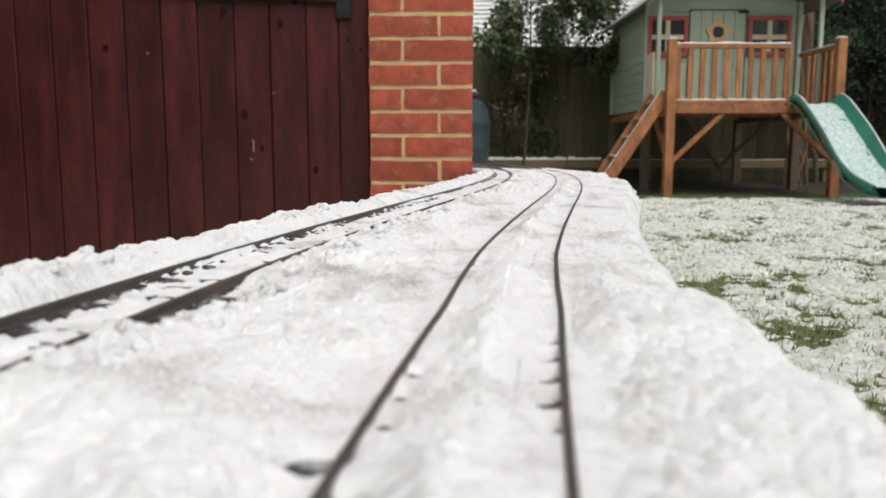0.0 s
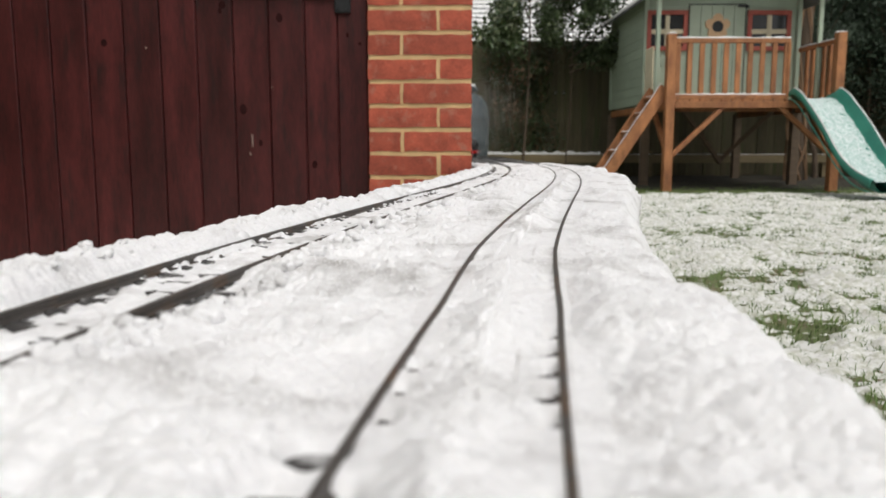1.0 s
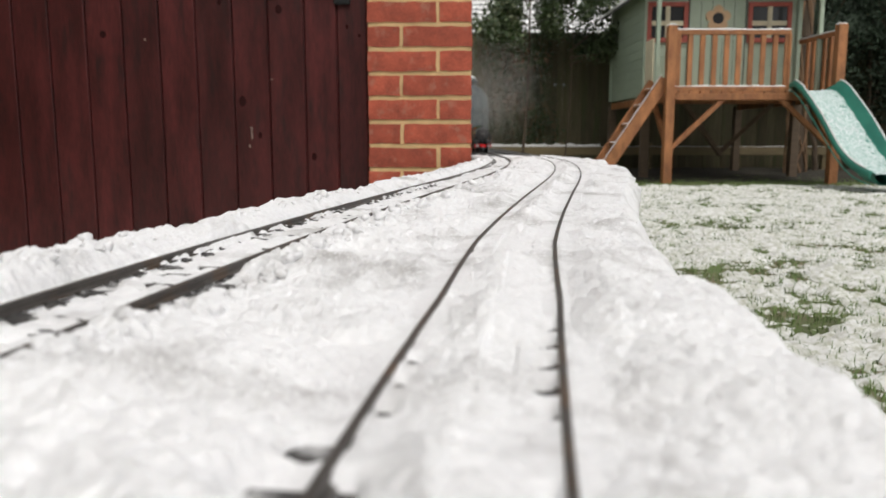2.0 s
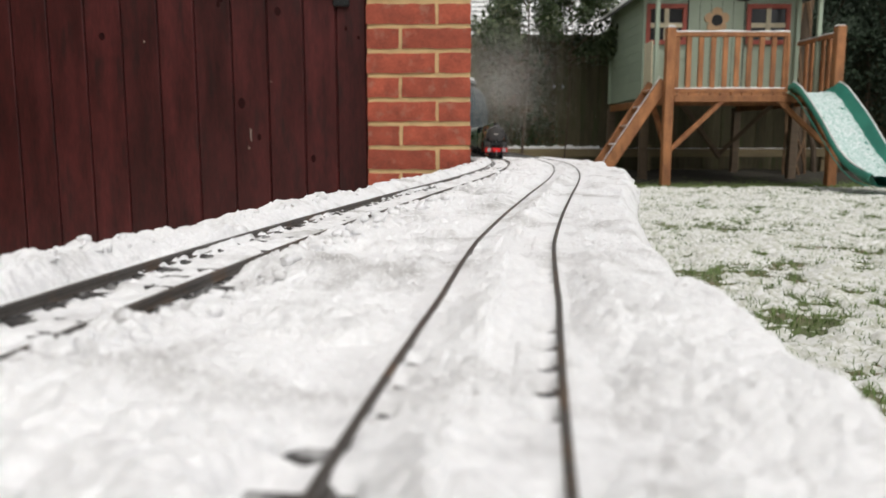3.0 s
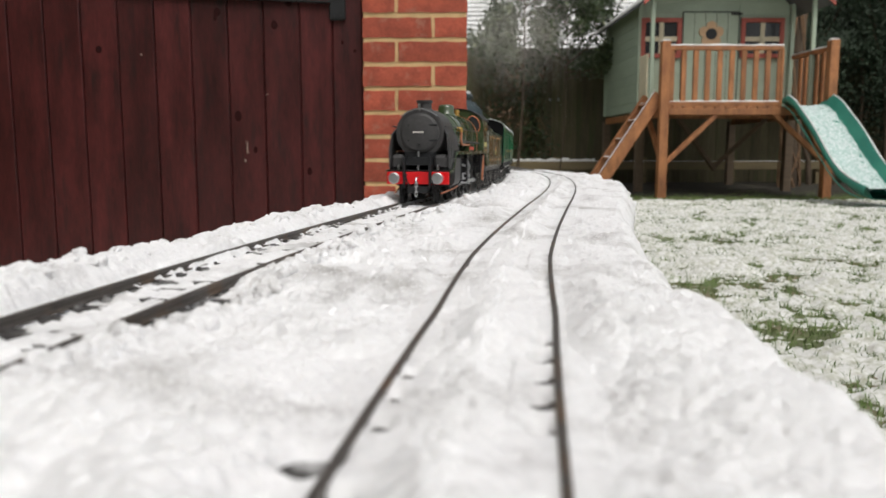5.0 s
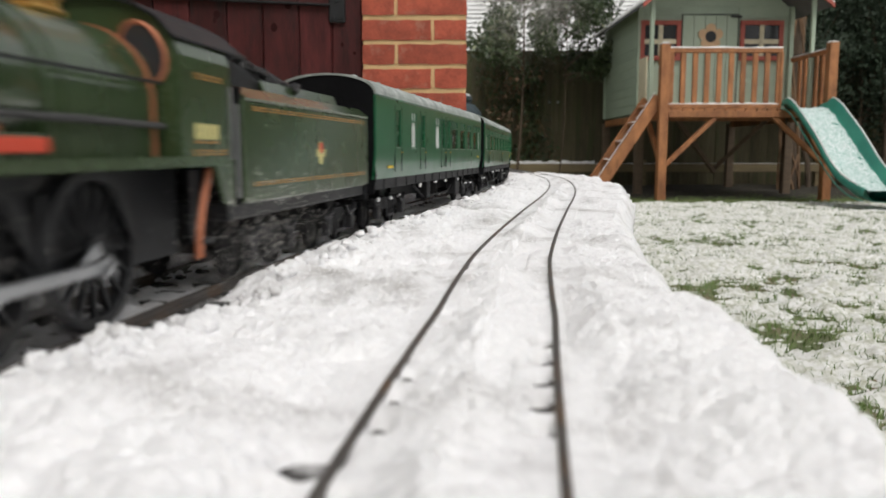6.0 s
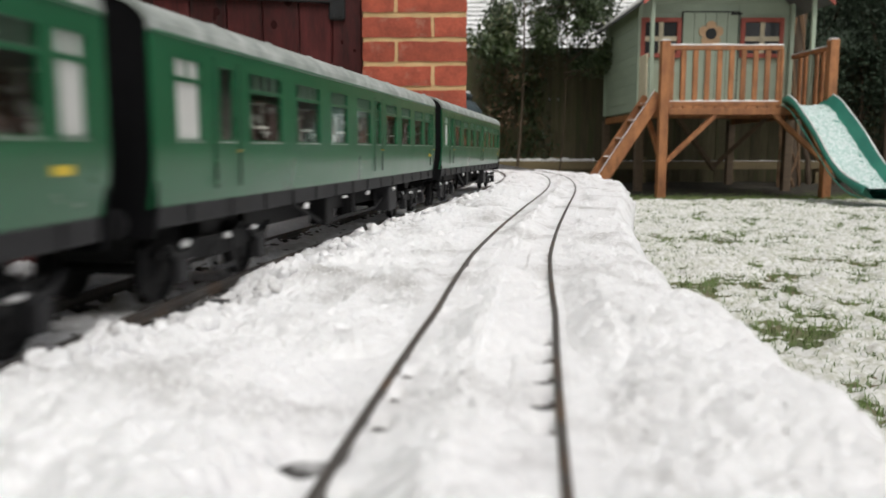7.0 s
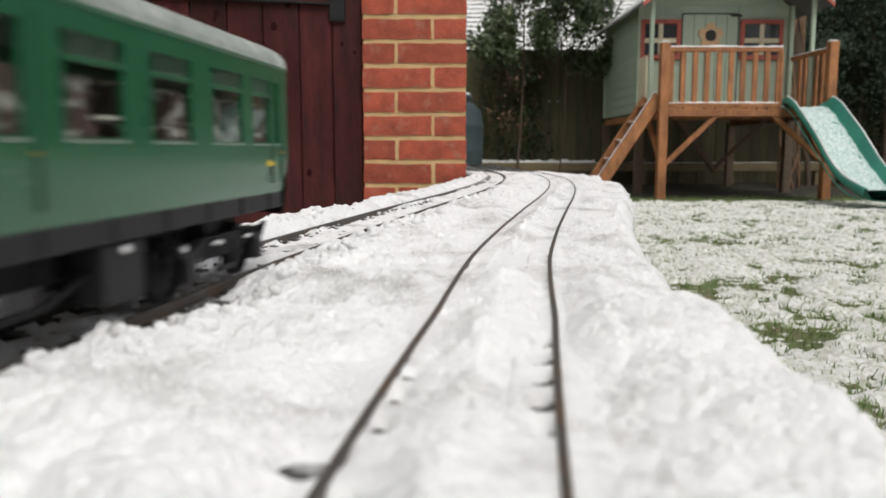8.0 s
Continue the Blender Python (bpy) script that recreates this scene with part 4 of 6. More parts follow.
# ---- back fence, low rail, water butt ----
def back_fence():
    f = thing("back_fence", pose(0, 10.6, 0), "dark weathered close-boarded garden fence", "fence", kind="structure")
    first = None
    rs = random.Random(6)
    for i in range(92):
        m = pose(-1.6 + i * 0.118, rs.uniform(-0.006, 0.006) + 0.012 * (i % 2), 0, 0, rs.uniform(-0.25, 0.25), 0)
        if first is None:
            first = part("fence_board", boxed(-0.066, 0.066, -0.009, 0.009, -0.05, 1.775, 0.003), FENCE, f)
            first.matrix_local = m
        else:
            again(first, m)
    for z in (0.3, 0.95, 1.55):
        part("rail", boxed(-1.7, 9.3, 0.026, 0.07, z, z + 0.08), FENCE, f)
    part("capping", boxed(-1.7, 9.3, -0.02, 0.04, 1.776, 1.80, 0.003), FENCE, f)
    for a, b, d in ((-9.0, -1.7, 0.0), (9.3, 16.0, 0.0)):
        part("fence_panel", boxed(a, b, -0.01, 0.01, -0.05, 1.78), FENCE, f)
    # two glints: metal eyes on the fence
    for x in (1.505, 1.62):
        bm = bmesh.new()
        bmesh.ops.create_uvsphere(bm, u_segments=10, v_segments=8, radius=0.017)
        bmesh.ops.translate(bm, verts=bm.verts, vec=(x, -0.03, 1.122))
        part("glass_stud", bm, STEEL, f, "small shiny round stud", True)


def low_rail():
    r = thing("low_rail", pose(0, 10.2, 0), "low weathered timber edging rail dusted with snow", "rail", kind="structure")
    rs = random.Random(12)
    part("plank", boxed(0.2, 6.4, -0.02, 0.02, 0.205, 0.312, 0.004), LOWRAIL, r)
    part("snow_line", snow_strip(bmesh.new(), 0.2, 2.05, -0.022, 0.03, 0.312, 0.038, rs), LAWN_SNOW, r)
    part("snow_line", snow_strip(bmesh.new(), 2.05, 6.4, -0.02, 0.02, 0.312, 0.007, rs), LAWN_SNOW, r)
    for x in np.arange(0.4, 6.4, 1.15):
        part("post", boxed(x - 0.04, x + 0.04, 0.02, 0.09, -0.05, 0.36, 0.005), LOWRAIL, r)


def water_butt():
    bm = bmesh.new()
    prof = [(0.20, 0.0), (0.225, 0.02), (0.245, 0.20), (0.250, 0.215), (0.244, 0.23), (0.258, 0.42), (0.264, 0.435), (0.257, 0.45), (0.262, 0.60), (0.268, 0.615),
            (0.260, 0.63), (0.245, 0.72), (0.20, 0.775), (0.165, 0.79), (0.165, 0.80), (0.178, 0.80), (0.178, 0.832), (0.165, 0.838)]
    loft(bm, [[(1.07 * r * math.cos(a), 1.07 * r * math.sin(a), 1.07 * z) for a in np.linspace(0, 2 * math.pi, 40, endpoint=False)] for r, z in prof])
    b = thing("water_butt", pose(0.088, 6.2, 0), "blue-green plastic water butt with a snow-topped lid", "water butt")
    part("barrel", bm, BUTT, b, smooth=True)
    bm = bmesh.new()
    loft(bm, [[(r * math.cos(a), r * math.sin(a), z) for a in np.linspace(0, 2 * math.pi, 32, endpoint=False)] for r, z in ((0.18, 0.897), (0.17, 0.915), (0.09, 0.926), (0.02, 0.928))])
    part("snow_cap", bm, LAWN_SNOW, b, "flat cap of snow", True)
    part("tap", cyl(bmesh.new(), (0.0, -0.235, 0.08), (0.0, -0.31, 0.08), 0.012, 10), IRON, b)


back_fence()
low_rail()
water_butt()


# ---- greenery ----
def leaves(name, centres, size, rs, material, parent, label=""):
    """Many small bent leaves at the given places."""
    n = len(centres)
    a = rs.normal(size=(n, 3))
    a /= np.linalg.norm(a, axis=1)[:, None]
    b = np.cross(a, rs.normal(size=(n, 3)))
    b /= np.linalg.norm(b, axis=1)[:, None]
    c = np.cross(a, b)
    s = (size * (0.6 + 0.8 * rs.rand(n)))[:, None]
    co = np.stack([centres - a * s, centres + b * s * 0.42 + c * s * 0.12, centres + a * s, centres - b * s * 0.42 + c * s * 0.12], 1)
    i = np.arange(n)[:, None] * 4
    f = np.concatenate([i + [0, 1, 2], i + [0, 2, 3]])
    ob = raw_mesh(name, co.reshape(-1, 3), f, material, False, parent)
    if label:
        ob["label"] = label
    return ob


def clumps(rs, spots, n, spread):
    """Leaf places gathered round twig ends."""
    k = rs.randint(0, len(spots), n)
    d = rs.normal(size=(n, 3)) * spread
    return spots[k] + d


def grow(bm, p, d, length, r, depth, rs, tips):
    """A limb that bends and forks."""
    pts, rad = [Vector(p)], [r]
    d = Vector(d).normalized()
    steps = 5
    for i in range(steps):
        d = (d + Vector((rs.uniform(-1, 1), rs.uniform(-1, 1), rs.uniform(-0.5, 0.8))) * 0.22).normalized()
        pts.append(pts[-1] + d * length / steps)
        rad.append(r * (1 - 0.55 * (i + 1) / steps))
    tube(bm, pts, rad, 7 if depth > 1 else 5)
    for q in pts[2:]:
        tips.append(q[:])
    if depth:
        for _ in range(3 if depth > 1 else 4):
            i = rs.randint(2, steps)
            e = (d + Vector((rs.uniform(-1, 1), rs.uniform(-1, 1), rs.uniform(-0.6, 0.9))) * 0.95).normalized()
            grow(bm, pts[i], e, length * rs.uniform(0.5, 0.75), rad[i] * 0.6, depth - 1, rs, tips)


def evergreen(name, base, height, reach, n, label, seed, leaf=(LEAF, LEAF_PALE), split=0.75, size=0.034, lean=(0.04, 0), dry=0.0, low=0.45, stem=0.017):
    rs, nr = random.Random(seed), np.random.RandomState(seed)
    t = thing(name, pose(*base), label, "tree")
    bm, tips = bmesh.new(), []
    pts = [Vector((lean[0] * k * height + 0.03 * math.sin(4 * k), lean[1] * k * height, -0.05 + height * k)) for k in np.linspace(0, 1, 9)]
    tube(bm, pts, [stem * height / 2.4 * (1 - 0.7 * k) for k in np.linspace(0, 1, 9)], 9)
    for k in np.linspace(low, 0.98, 15):
        p = pts[0].lerp(pts[-1], k)
        a = rs.uniform(0, 6.283)
        grow(bm, p, (math.cos(a), math.sin(a), rs.uniform(0.0, 0.6)), reach * rs.uniform(0.5, 1.0), 0.012, 2, rs, tips)
    part("trunk", bm, BARK, t)
    spots = np.array(tips)
    where = clumps(nr, spots, n, 0.055)
    k = int(n * split)
    leaves("crown", where[:k], size, nr, leaf[0], t, "dark green leaves")
    leaves("crown", where[k:], size, nr, leaf[1], t, "pale-edged leaves")
    if dry:
        low_spots = np.stack([nr.normal(-0.12, 0.16, 40), nr.normal(0, 0.08, 40), nr.uniform(0.75, 1.5, 40)], 1) + np.array([0.0, 0, 0])
        leaves("dead_leaves", clumps(nr, low_spots, int(n * dry), 0.05), size * 0.9, nr, LEAF_DRY, t, "withered brown leaves")
    return t


evergreen("holly_tree", (0.99, 9.85, 0), 2.75, 0.62, 9500, "variegated evergreen tree with a thin trunk before the fence", 3, dry=0.02, low=0.5)
evergreen("holly_tree", (1.55, 10.0, 0), 2.65, 0.66, 9500, "dark evergreen tree with a spreading crown by the fence", 14, split=0.86, low=0.52, stem=0.009)


def ivy():
    """Ivy and twigs on the lower fence behind the trunks."""
    nr = np.random.RandomState(23)
    t = thing("ivy", pose(1.15, 10.52, 0), "sparse dark ivy climbing the fence boards", "ivy")
    rs = random.Random(31)
    spots = []
    for i in range(11):
        x = rs.uniform(-0.35, 0.22)
        pts = [Vector((x, 0, -0.02))]
        for k in range(9):
            pts.append(pts[-1] + Vector((rs.uniform(-0.10, 0.10), rs.uniform(-0.01, 0.004), rs.uniform(0.12, 0.24))))
        part("stem", tube(bmesh.new(), pts, 0.005, 5), VINE, t)
        spots += [p[:] for p in pts[2:]]
    leaves("foliage", clumps(nr, np.array(spots), 1700, 0.075) * [1, 0.5, 1] + [0, -0.03, 0], 0.030, nr, LEAF, t)


ivy()


def hedge():
    nr = np.random.RandomState(7)
    h = thing("laurel_hedge", pose(6.0, 9.7, 0), "tall dark laurel hedge overhanging the garden corner", "hedge")
    rs = random.Random(8)
    tips = []
    for i in range(9):
        bm = bmesh.new()
        x = -1.35 + i * 0.36
        p = (x, rs.uniform(-0.1, 0.5), -0.05)
        grow(bm, p, (rs.uniform(-0.15, 0.15), 0, 1), 1.9, 0.035, 2, rs, tips)
        part("stem", bm, BARK, h)
    spots = np.array(tips)
    extra = np.stack([nr.uniform(-1.75, 2.4, 900), nr.uniform(-0.15, 0.8, 900), nr.uniform(1.0, 3.2, 900)], 1)
    extra[:, 0] += 0.25 * np.sin(extra[:, 2] * 4)
    low = np.stack([nr.uniform(-0.9, 2.4, 200), nr.uniform(0.3, 0.8, 200), nr.uniform(0.05, 1.1, 200)], 1)
    spots = np.concatenate([spots[spots[:, 2] > 0.9], extra, low])
    leaves("foliage", clumps(nr, spots, 60000, 0.09), 0.027, nr, LAUREL, h)
    trunk = thing("vine_trunk", pose(4.17, 9.25, 0), "brown tree trunk wrapped in dry twisted vines", "tree trunk")
    bm = bmesh.new()
    tube(bm, [(0.02 * math.sin(k * 3), 0, -0.05 + 3.0 * k) for k in np.linspace(0, 1, 12)], [0.10 - 0.03 * k for k in np.linspace(0, 1, 12)], 12)
    part("trunk", bm, BARK, trunk, smooth=True)
    for i in range(9):
        a0, turns = rs.uniform(0, 6.28), rs.uniform(-1.6, 1.6)
        bm = bmesh.new()
        tube(bm, [((0.11 - 0.03 * k + 0.012 * math.sin(9 * k + i)) * math.cos(a0 + turns * 6.28 * k), (0.11 - 0.03 * k) * math.sin(a0 + turns * 6.28 * k), 3.0 * k) for k in np.linspace(0, 1, 34)], rs.uniform(0.008, 0.017), 6)
        part("vine", bm, VINE, trunk)


hedge()


# ---- neighbouring roof behind the fence ----
def far_house():
    h = thing("neighbour_house", pose(0, 0, 0), "neighbouring house with a snow-covered tiled roof", "house")
    part("wall", boxed(-6, 4.7, 14.0, 20.0, -0.05, 2.25), HOUSEWALL, h)
    e, r = Vector((0, 13.7, 2.10)), Vector((0, 18.2, 5.0))
    d = (r - e).normalized()
    up = Vector((1, 0, 0)).cross(d)
    bm = bmesh.new()
    loft(bm, [[(x, *(e - up * 0.06).yz), (x, *(r - up * 0.06).yz), (x, *(r - up * 0.02).yz), (x, *(e - up * 0.02).yz)] for x in (-6.5, 5.0)])
    part("roof_slope", bm, SLATE, h)
    pitch = math.degrees(math.atan2(d.z, d.y))
    tile = part("roof_tile", boxed(0.004, 0.296, 0, 0.36, -0.004, 0.02, 0.004), SLATE, h)
    used = False
    rs = random.Random(15)
    for row in range(13):
        for i in range(15):
            p = e + d * (0.20 * row) + up * 0.004
            m = pose(0.1 + 0.3 * i + 0.15 * (row % 2), p.y, p.z, pitch - 4.5, 0, rs.uniform(-0.5, 0.5))
            if used:
                again(tile, m)
            else:
                tile.matrix_local, used = m, True
    # ragged snow on every course
    nr = np.random.RandomState(16)
    for row in range(22):
        co, faces = [], []
        xs = np.arange(-6.4, 4.95, 0.045)
        ragged = 0.075 + 0.07 * np.abs(fractal(xs, xs * 0 + row, 60 + row, 5, 3)) + 0.05 * (nr.rand(len(xs)) < 0.1)
        b = len(co)
        for x, g in zip(xs, ragged):
            p, q = e + d * (0.20 * row + g) + up * 0.034, e + d * (0.20 * row + 0.215) + up * 0.040
            co += [(x, *(p - up * 0.03).yz), (x, *p.yz), (x, *q.yz)]
        for i in range(len(xs) - 1):
            k = b + 3 * i
            faces += [(k, k + 3, k + 4, k + 1), (k + 1, k + 4, k + 5, k + 2)]
        raw_mesh("snow_streak", np.array(co), np.array(faces), LAWN_SNOW, False, h)["label"] = "streak of snow on the roof tiles"
    back = boxed(-30, 30, 21.0, 21.3, -0.05, 7.0)
    tagged(ob_from("backdrop", back, LAUREL), "dark line of far evergreen trees", "trees", kind="structure")


far_house()


# ---- unseen walls added to close the place behind and beside the camera and bounce light ----
tagged(ob_from("wall_house", boxed(-8, 9, -6.3, -6.0, -0.05, 5.5), HOUSEWALL), "pale rendered house wall", "wall", kind="structure")
tagged(ob_from("wall_side", boxed(-6.3, -6.0, -5.9, 14, -0.05, 2.0), FENCE), "dark boarded side fence", "fence", kind="structure")
# out-of-view wall, added to keep light off the gate's left end
tagged(ob_from("wall_house_side", boxed(-2.05, -1.80, -5.9, 2.60, -0.05, 3.2), FENCE), "unseen dark boarded wall added to shade the gate", "wall", kind="structure")
tagged(ob_from("wall_far_side", boxed(11.0, 11.2, -5.9, 14, -0.05, 2.0), FENCE), "dark boarded side fence", "fence", kind="structure")


# ---- the train; each vehicle's x runs forward from its own front at 0, y to its left, z up from the rail tops ----
def ring(r, z0, n, a0=0.0):
    return [(r * math.sin(a0 + 2 * math.pi * k / n), z0 + r * math.cos(a0 + 2 * math.pi * k / n)) for k in range(n)]


def wheel_disc(bm, y, side, r, spokes):
    """One wheel standing at y, its outer face towards side."""
    def circle(rad, yy, n=32):
        return [(rad * math.sin(2 * math.pi * k / n), yy, rad * math.cos(2 * math.pi * k / n)) for k in range(n)]
    t = 0.0042
    yo, yi = y + side * t / 2, y - side * t / 2
    loft(bm, [circle(r * 0.86, yi), circle(r * 1.055, yi), circle(r * 1.055, yi + side * 0.0010), circle(r, yi + side * 0.0013), circle(r, yo), circle(r * 0.86, yo), circle(r * 0.86, yi)], caps=False)
    if spokes:
        cyl(bm, (0, yi, 0), (0, yo + side * 0.001, 0), r * 0.20, 16)
        for k in range(spokes):
            a = 2 * math.pi * (k + 0.5) / spokes
            p, q = (r * 0.16 * math.sin(a), y, r * 0.16 * math.cos(a)), (r * 0.88 * math.sin(a), y, r * 0.88 * math.cos(a))
            bar(bm, p, q, 0.0016, 0.0020, up=(0, 1, 0))
    else:
        loft(bm, [circle(r * 0.87, y + side * 0.0004), circle(r * 0.3, y + side * 0.0016), circle(r * 0.16, y + side * 0.0022), circle(r * 0.02, y + side * 0.0022)], caps=False)
        loft(bm, [circle(r * 0.87, y - side * 0.0004), circle(r * 0.02, y - side * 0.0016)], caps=False)
        for k in range(4):
            a = 2 * math.pi * k / 4
            c = (r * 0.55 * math.sin(a), y + side * 0.0002, r * 0.55 * math.cos(a))
            cyl(bm, c, (c[0], y + side * 0.0017, c[2]), r * 0.10, 8)
    return bm


def wheelset(parent, x, r, spokes, name="wheelset", crank=False):
    axle = cyl(bmesh.new(), (0, -0.021, 0), (0, 0.021, 0), 0.0026, 10)
    if not crank:
        for s in (-1, 1):
            wheel_disc(axle, s * 0.0205, s, r, spokes)
    w = part(name, axle, LOCO_BLACK if crank else UNDERFRAME, parent)
    w.location = (x, 0, r)
    for s in (-1, 1) if crank else ():
        part("wheel", wheel_disc(bmesh.new(), s * 0.0205, s, r, -1), LOCO_BLACK, w)
        spoke = part("spoke", bar(bmesh.new(), (0, 0, r * 0.16), (0, 0, r * 0.88), 0.0016, 0.0020, up=(0, 1, 0)), LOCO_BLACK, w)
        spoke.matrix_local = pose(0, s * 0.0205, 0, 0, 180 / spokes, 0)
        for k in range(1, spokes):
            again(spoke, pose(0, s * 0.0205, 0, 0, 360 * (k + 0.5) / spokes, 0))
        a = 0 if s > 0 else math.pi / 2
        cx, cz = 0.0095 * math.sin(a), 0.0095 * math.cos(a)
        bm = cyl(bmesh.new(), (cx, s * 0.022, cz), (cx, s * 0.0335, cz), 0.0018, 10)
        bar(bm, (0, s * 0.0236, 0), (cx * 1.15, s * 0.0236, cz * 1.15), 0.007, 0.0022, 0.0005, up=(0, 1, 0))
        part("crank_pin", bm, STEEL, w, "bright steel crank pin")
        arc = [(r * 0.84 * math.sin(math.pi + a + k), r * 0.84 * math.cos(math.pi + a + k)) for k in np.linspace(-0.55, 0.55, 9)]
        part("balance_weight", loft(bmesh.new(), [[(px, s * 0.0222, pz) for px, pz in arc], [(px, s * 0.0238, pz) for px, pz in arc]]), LOCO_BLACK, w)
    return w


WHEELS = []  # wheelset, radius, symmetry in degrees


def loco():
    e = thing("steam_locomotive", pose(0, 0, RAIL_TOP), "dark green model steam locomotive with black smokebox and red buffer beam", "locomotive")
    e.rotation_mode = "QUATERNION"
    zc, rb = 0.083, 0.0285
    seg = 40

    def barrel(xs, rs, zs=None, n=seg):
        return loft(bmesh.new(), [[(x, y, z) for y, z in ring(r, zz, n)] for x, r, zz in zip(xs, rs, zs or [zc] * len(xs))])
    # frames, running plate with its dropped front
    bm = bmesh.new()
    for s in (-1, 1):
        box(bm, -0.325, -0.004, s * 0.0155 - 0.0012, s * 0.0155 + 0.0012, 0.018, 0.056)
    box(bm, -0.32, -0.01, -0.014, 0.014, 0.045, 0.0545)
    part("frame", bm, LOCO_BLACK, e)
    drop_pts = [(-0.330, 0.0598), (-0.066, 0.0598), (-0.058, 0.0582), (-0.051, 0.0530), (-0.044, 0.0450), (-0.037, 0.0402), (-0.029, 0.0380), (-0.012, 0.0375)]
    bm = bmesh.new()
    loft(bm, [[(x, -0.0375, z), (x, 0.0375, z), (x, 0.0375, z + 0.0018), (x, -0.0375, z + 0.0018)] for x, z in drop_pts])
    plate = part("running_plate", bm, LOCO_BLACK, e)
    for s in (-1, 1):
        bm = bmesh.new()
        loft(bm, [[(x, s * 0.0378, z - 0.0022), (x, s * 0.0390, z - 0.0022), (x, s * 0.0390, z + 0.0020), (x, s * 0.0378, z + 0.0020)] for x, z in drop_pts])
        part("valance", bm, LOCO_GREEN, plate, "green edge of the running plate")
    # buffer beam
    beam = part("buffer_beam", boxed(-0.003, 0.0, -0.0375, 0.0375, 0.0225, 0.0372, 0.0006), BEAM_RED, e, "bright red buffer beam")
    beam.location.x = -0.010
    for y in (-0.026, 0.026):
        bm = bmesh.new()
        tube(bm, [(0.0, y, 0.030), (0.0015, y, 0.030), (0.0015, y, 0.030), (0.008, y, 0.030), (0.008, y, 0.030), (0.011, y, 0.030)], [0.0058, 0.0058, 0.0042, 0.0034, 0.0022, 0.0022], 18)
        part("buffer_shank", bm, BEAM_RED, beam)
        bm = bmesh.new()
        tube(bm, [(0.011, y, 0.030), (0.0125, y, 0.030), (0.0135, y, 0.030)], [0.0068, 0.0068, 0.0055], 22)
        part("buffer_head", bm, STEEL, beam, "shiny steel buffer head")
    bm = bmesh.new()
    tube(bm, [(0.001, 0, 0.030), (0.008, 0, 0.030), (0.010, 0, 0.027), (0.008, 0, 0.024), (0.005, 0, 0.025)], 0.0012, 8)
    for k in range(3):
        a = 0.0085
        tube(bm, [(a + 0.0016 * math.cos(q) * (k % 2), 0.0016 * math.cos(q) * (1 - k % 2), 0.022 - 0.0052 * k + 0.0034 * math.sin(q)) for q in np.linspace(0, 6.28, 10)], 0.0007, 6)
    part("coupling", bm, STEEL, beam, "steel hook and chain")
    bm = bmesh.new()
    for y in (-0.014, 0.016):
        tube(bm, [(0.0, y, 0.034), (0.004, y, 0.033), (0.005, y + 0.002, 0.026), (0.005, y + 0.006, 0.020)], 0.0012, 8)
    part("brake_pipe", bm, SOLEBAR, beam)
    # smokebox with its round door
    part("smokebox", barrel((-0.082, -0.026, -0.023, -0.0225), (0.0298, 0.0298, 0.0292, 0.0270)), SMOKEBOX, e, smooth=False)
    door = part("smokebox_door", barrel((-0.0168, -0.0150, -0.0128, -0.0112, -0.0105), (0.0238, 0.0236, 0.0205, 0.0120, 0.0020)), SMOKEBOX, e, "black domed round door")
    door.location.x = -0.006
    for z in (zc + 0.009, zc - 0.009):
        part("hinge_strap", boxed(-0.0133, -0.0118, -0.014, 0.022, z - 0.0011, z + 0.0011, 0.0004), LOCO_BLACK, door)
    bm = bmesh.new()
    cyl(bm, (-0.0135, 0, zc - 0.0140), (-0.0095, 0, zc - 0.0140), 0.0016, 10)
    bar(bm, (-0.0098, -0.003, zc - 0.0150), (-0.0098, 0.003, zc - 0.0130), 0.001, 0.001)
    part("door_dart", bm, SOLEBAR, door)
    part("lamp_post", boxed(-0.0165, -0.0150, -0.0008, 0.0008, 0.0393, 0.0610), STEEL, e, "upright steel lamp bracket")
    pl = part("number_plate", boxed(-0.0122, -0.0104, -0.0072, 0.0072, zc - 0.0012, zc + 0.0026, 0.0004), LOCO_BLACK, door)
    for k in range(5):
        part("bar", boxed(-0.0094, -0.0091, -0.0066 + k * 0.0027, -0.0048 + k * 0.0027, zc - 0.0004, zc + 0.0018), WHITE, pl)
    bm = bmesh.new()
    tube(bm, [(-0.019, y, zc + 0.0265 * math.cos(y / 0.0265) + 0.0015) for y in np.linspace(-0.022, 0.022, 13)], 0.0007, 6)
    part("handrail", bm, STEEL, e)
    lamp_iron = bmesh.new()
    box(lamp_iron, -0.021, -0.018, -0.0008, 0.0008, zc + 0.026, zc + 0.034)
    for y in (-0.024, 0.0, 0.024):
        box(lamp_iron, -0.014, -0.012, y - 0.0008, y + 0.0008, 0.0393, 0.0455)
    part("lamp_bracket", lamp_iron, STEEL, e)
    # saddle, chimney
    part("saddle", boxed(-0.078, -0.022, -0.019, 0.019, 0.046, 0.062, 0.002), LOCO_BLACK, e)
    bm = bmesh.new()
    tube(bm, [(-0.050, 0, z) for z in (0.108, 0.1115, 0.113, 0.118, 0.1205, 0.1225, 0.1225)], [0.0135, 0.0100, 0.0088, 0.0084, 0.0098, 0.0098, 0.0070], 24)
    part("chimney", bm, SMOKEBOX, e, smooth=False)
    for s in (-1, 1):
        bm = bmesh.new()
        y0, y1 = sorted((s * 0.0175, s * 0.0345))
        box(bm, -0.036, -0.0165, y0, y1, 0.0392, 0.0575, 0.0040)
        part("front_casing", bm, SMOKEBOX, e, "black casing over the valve front")
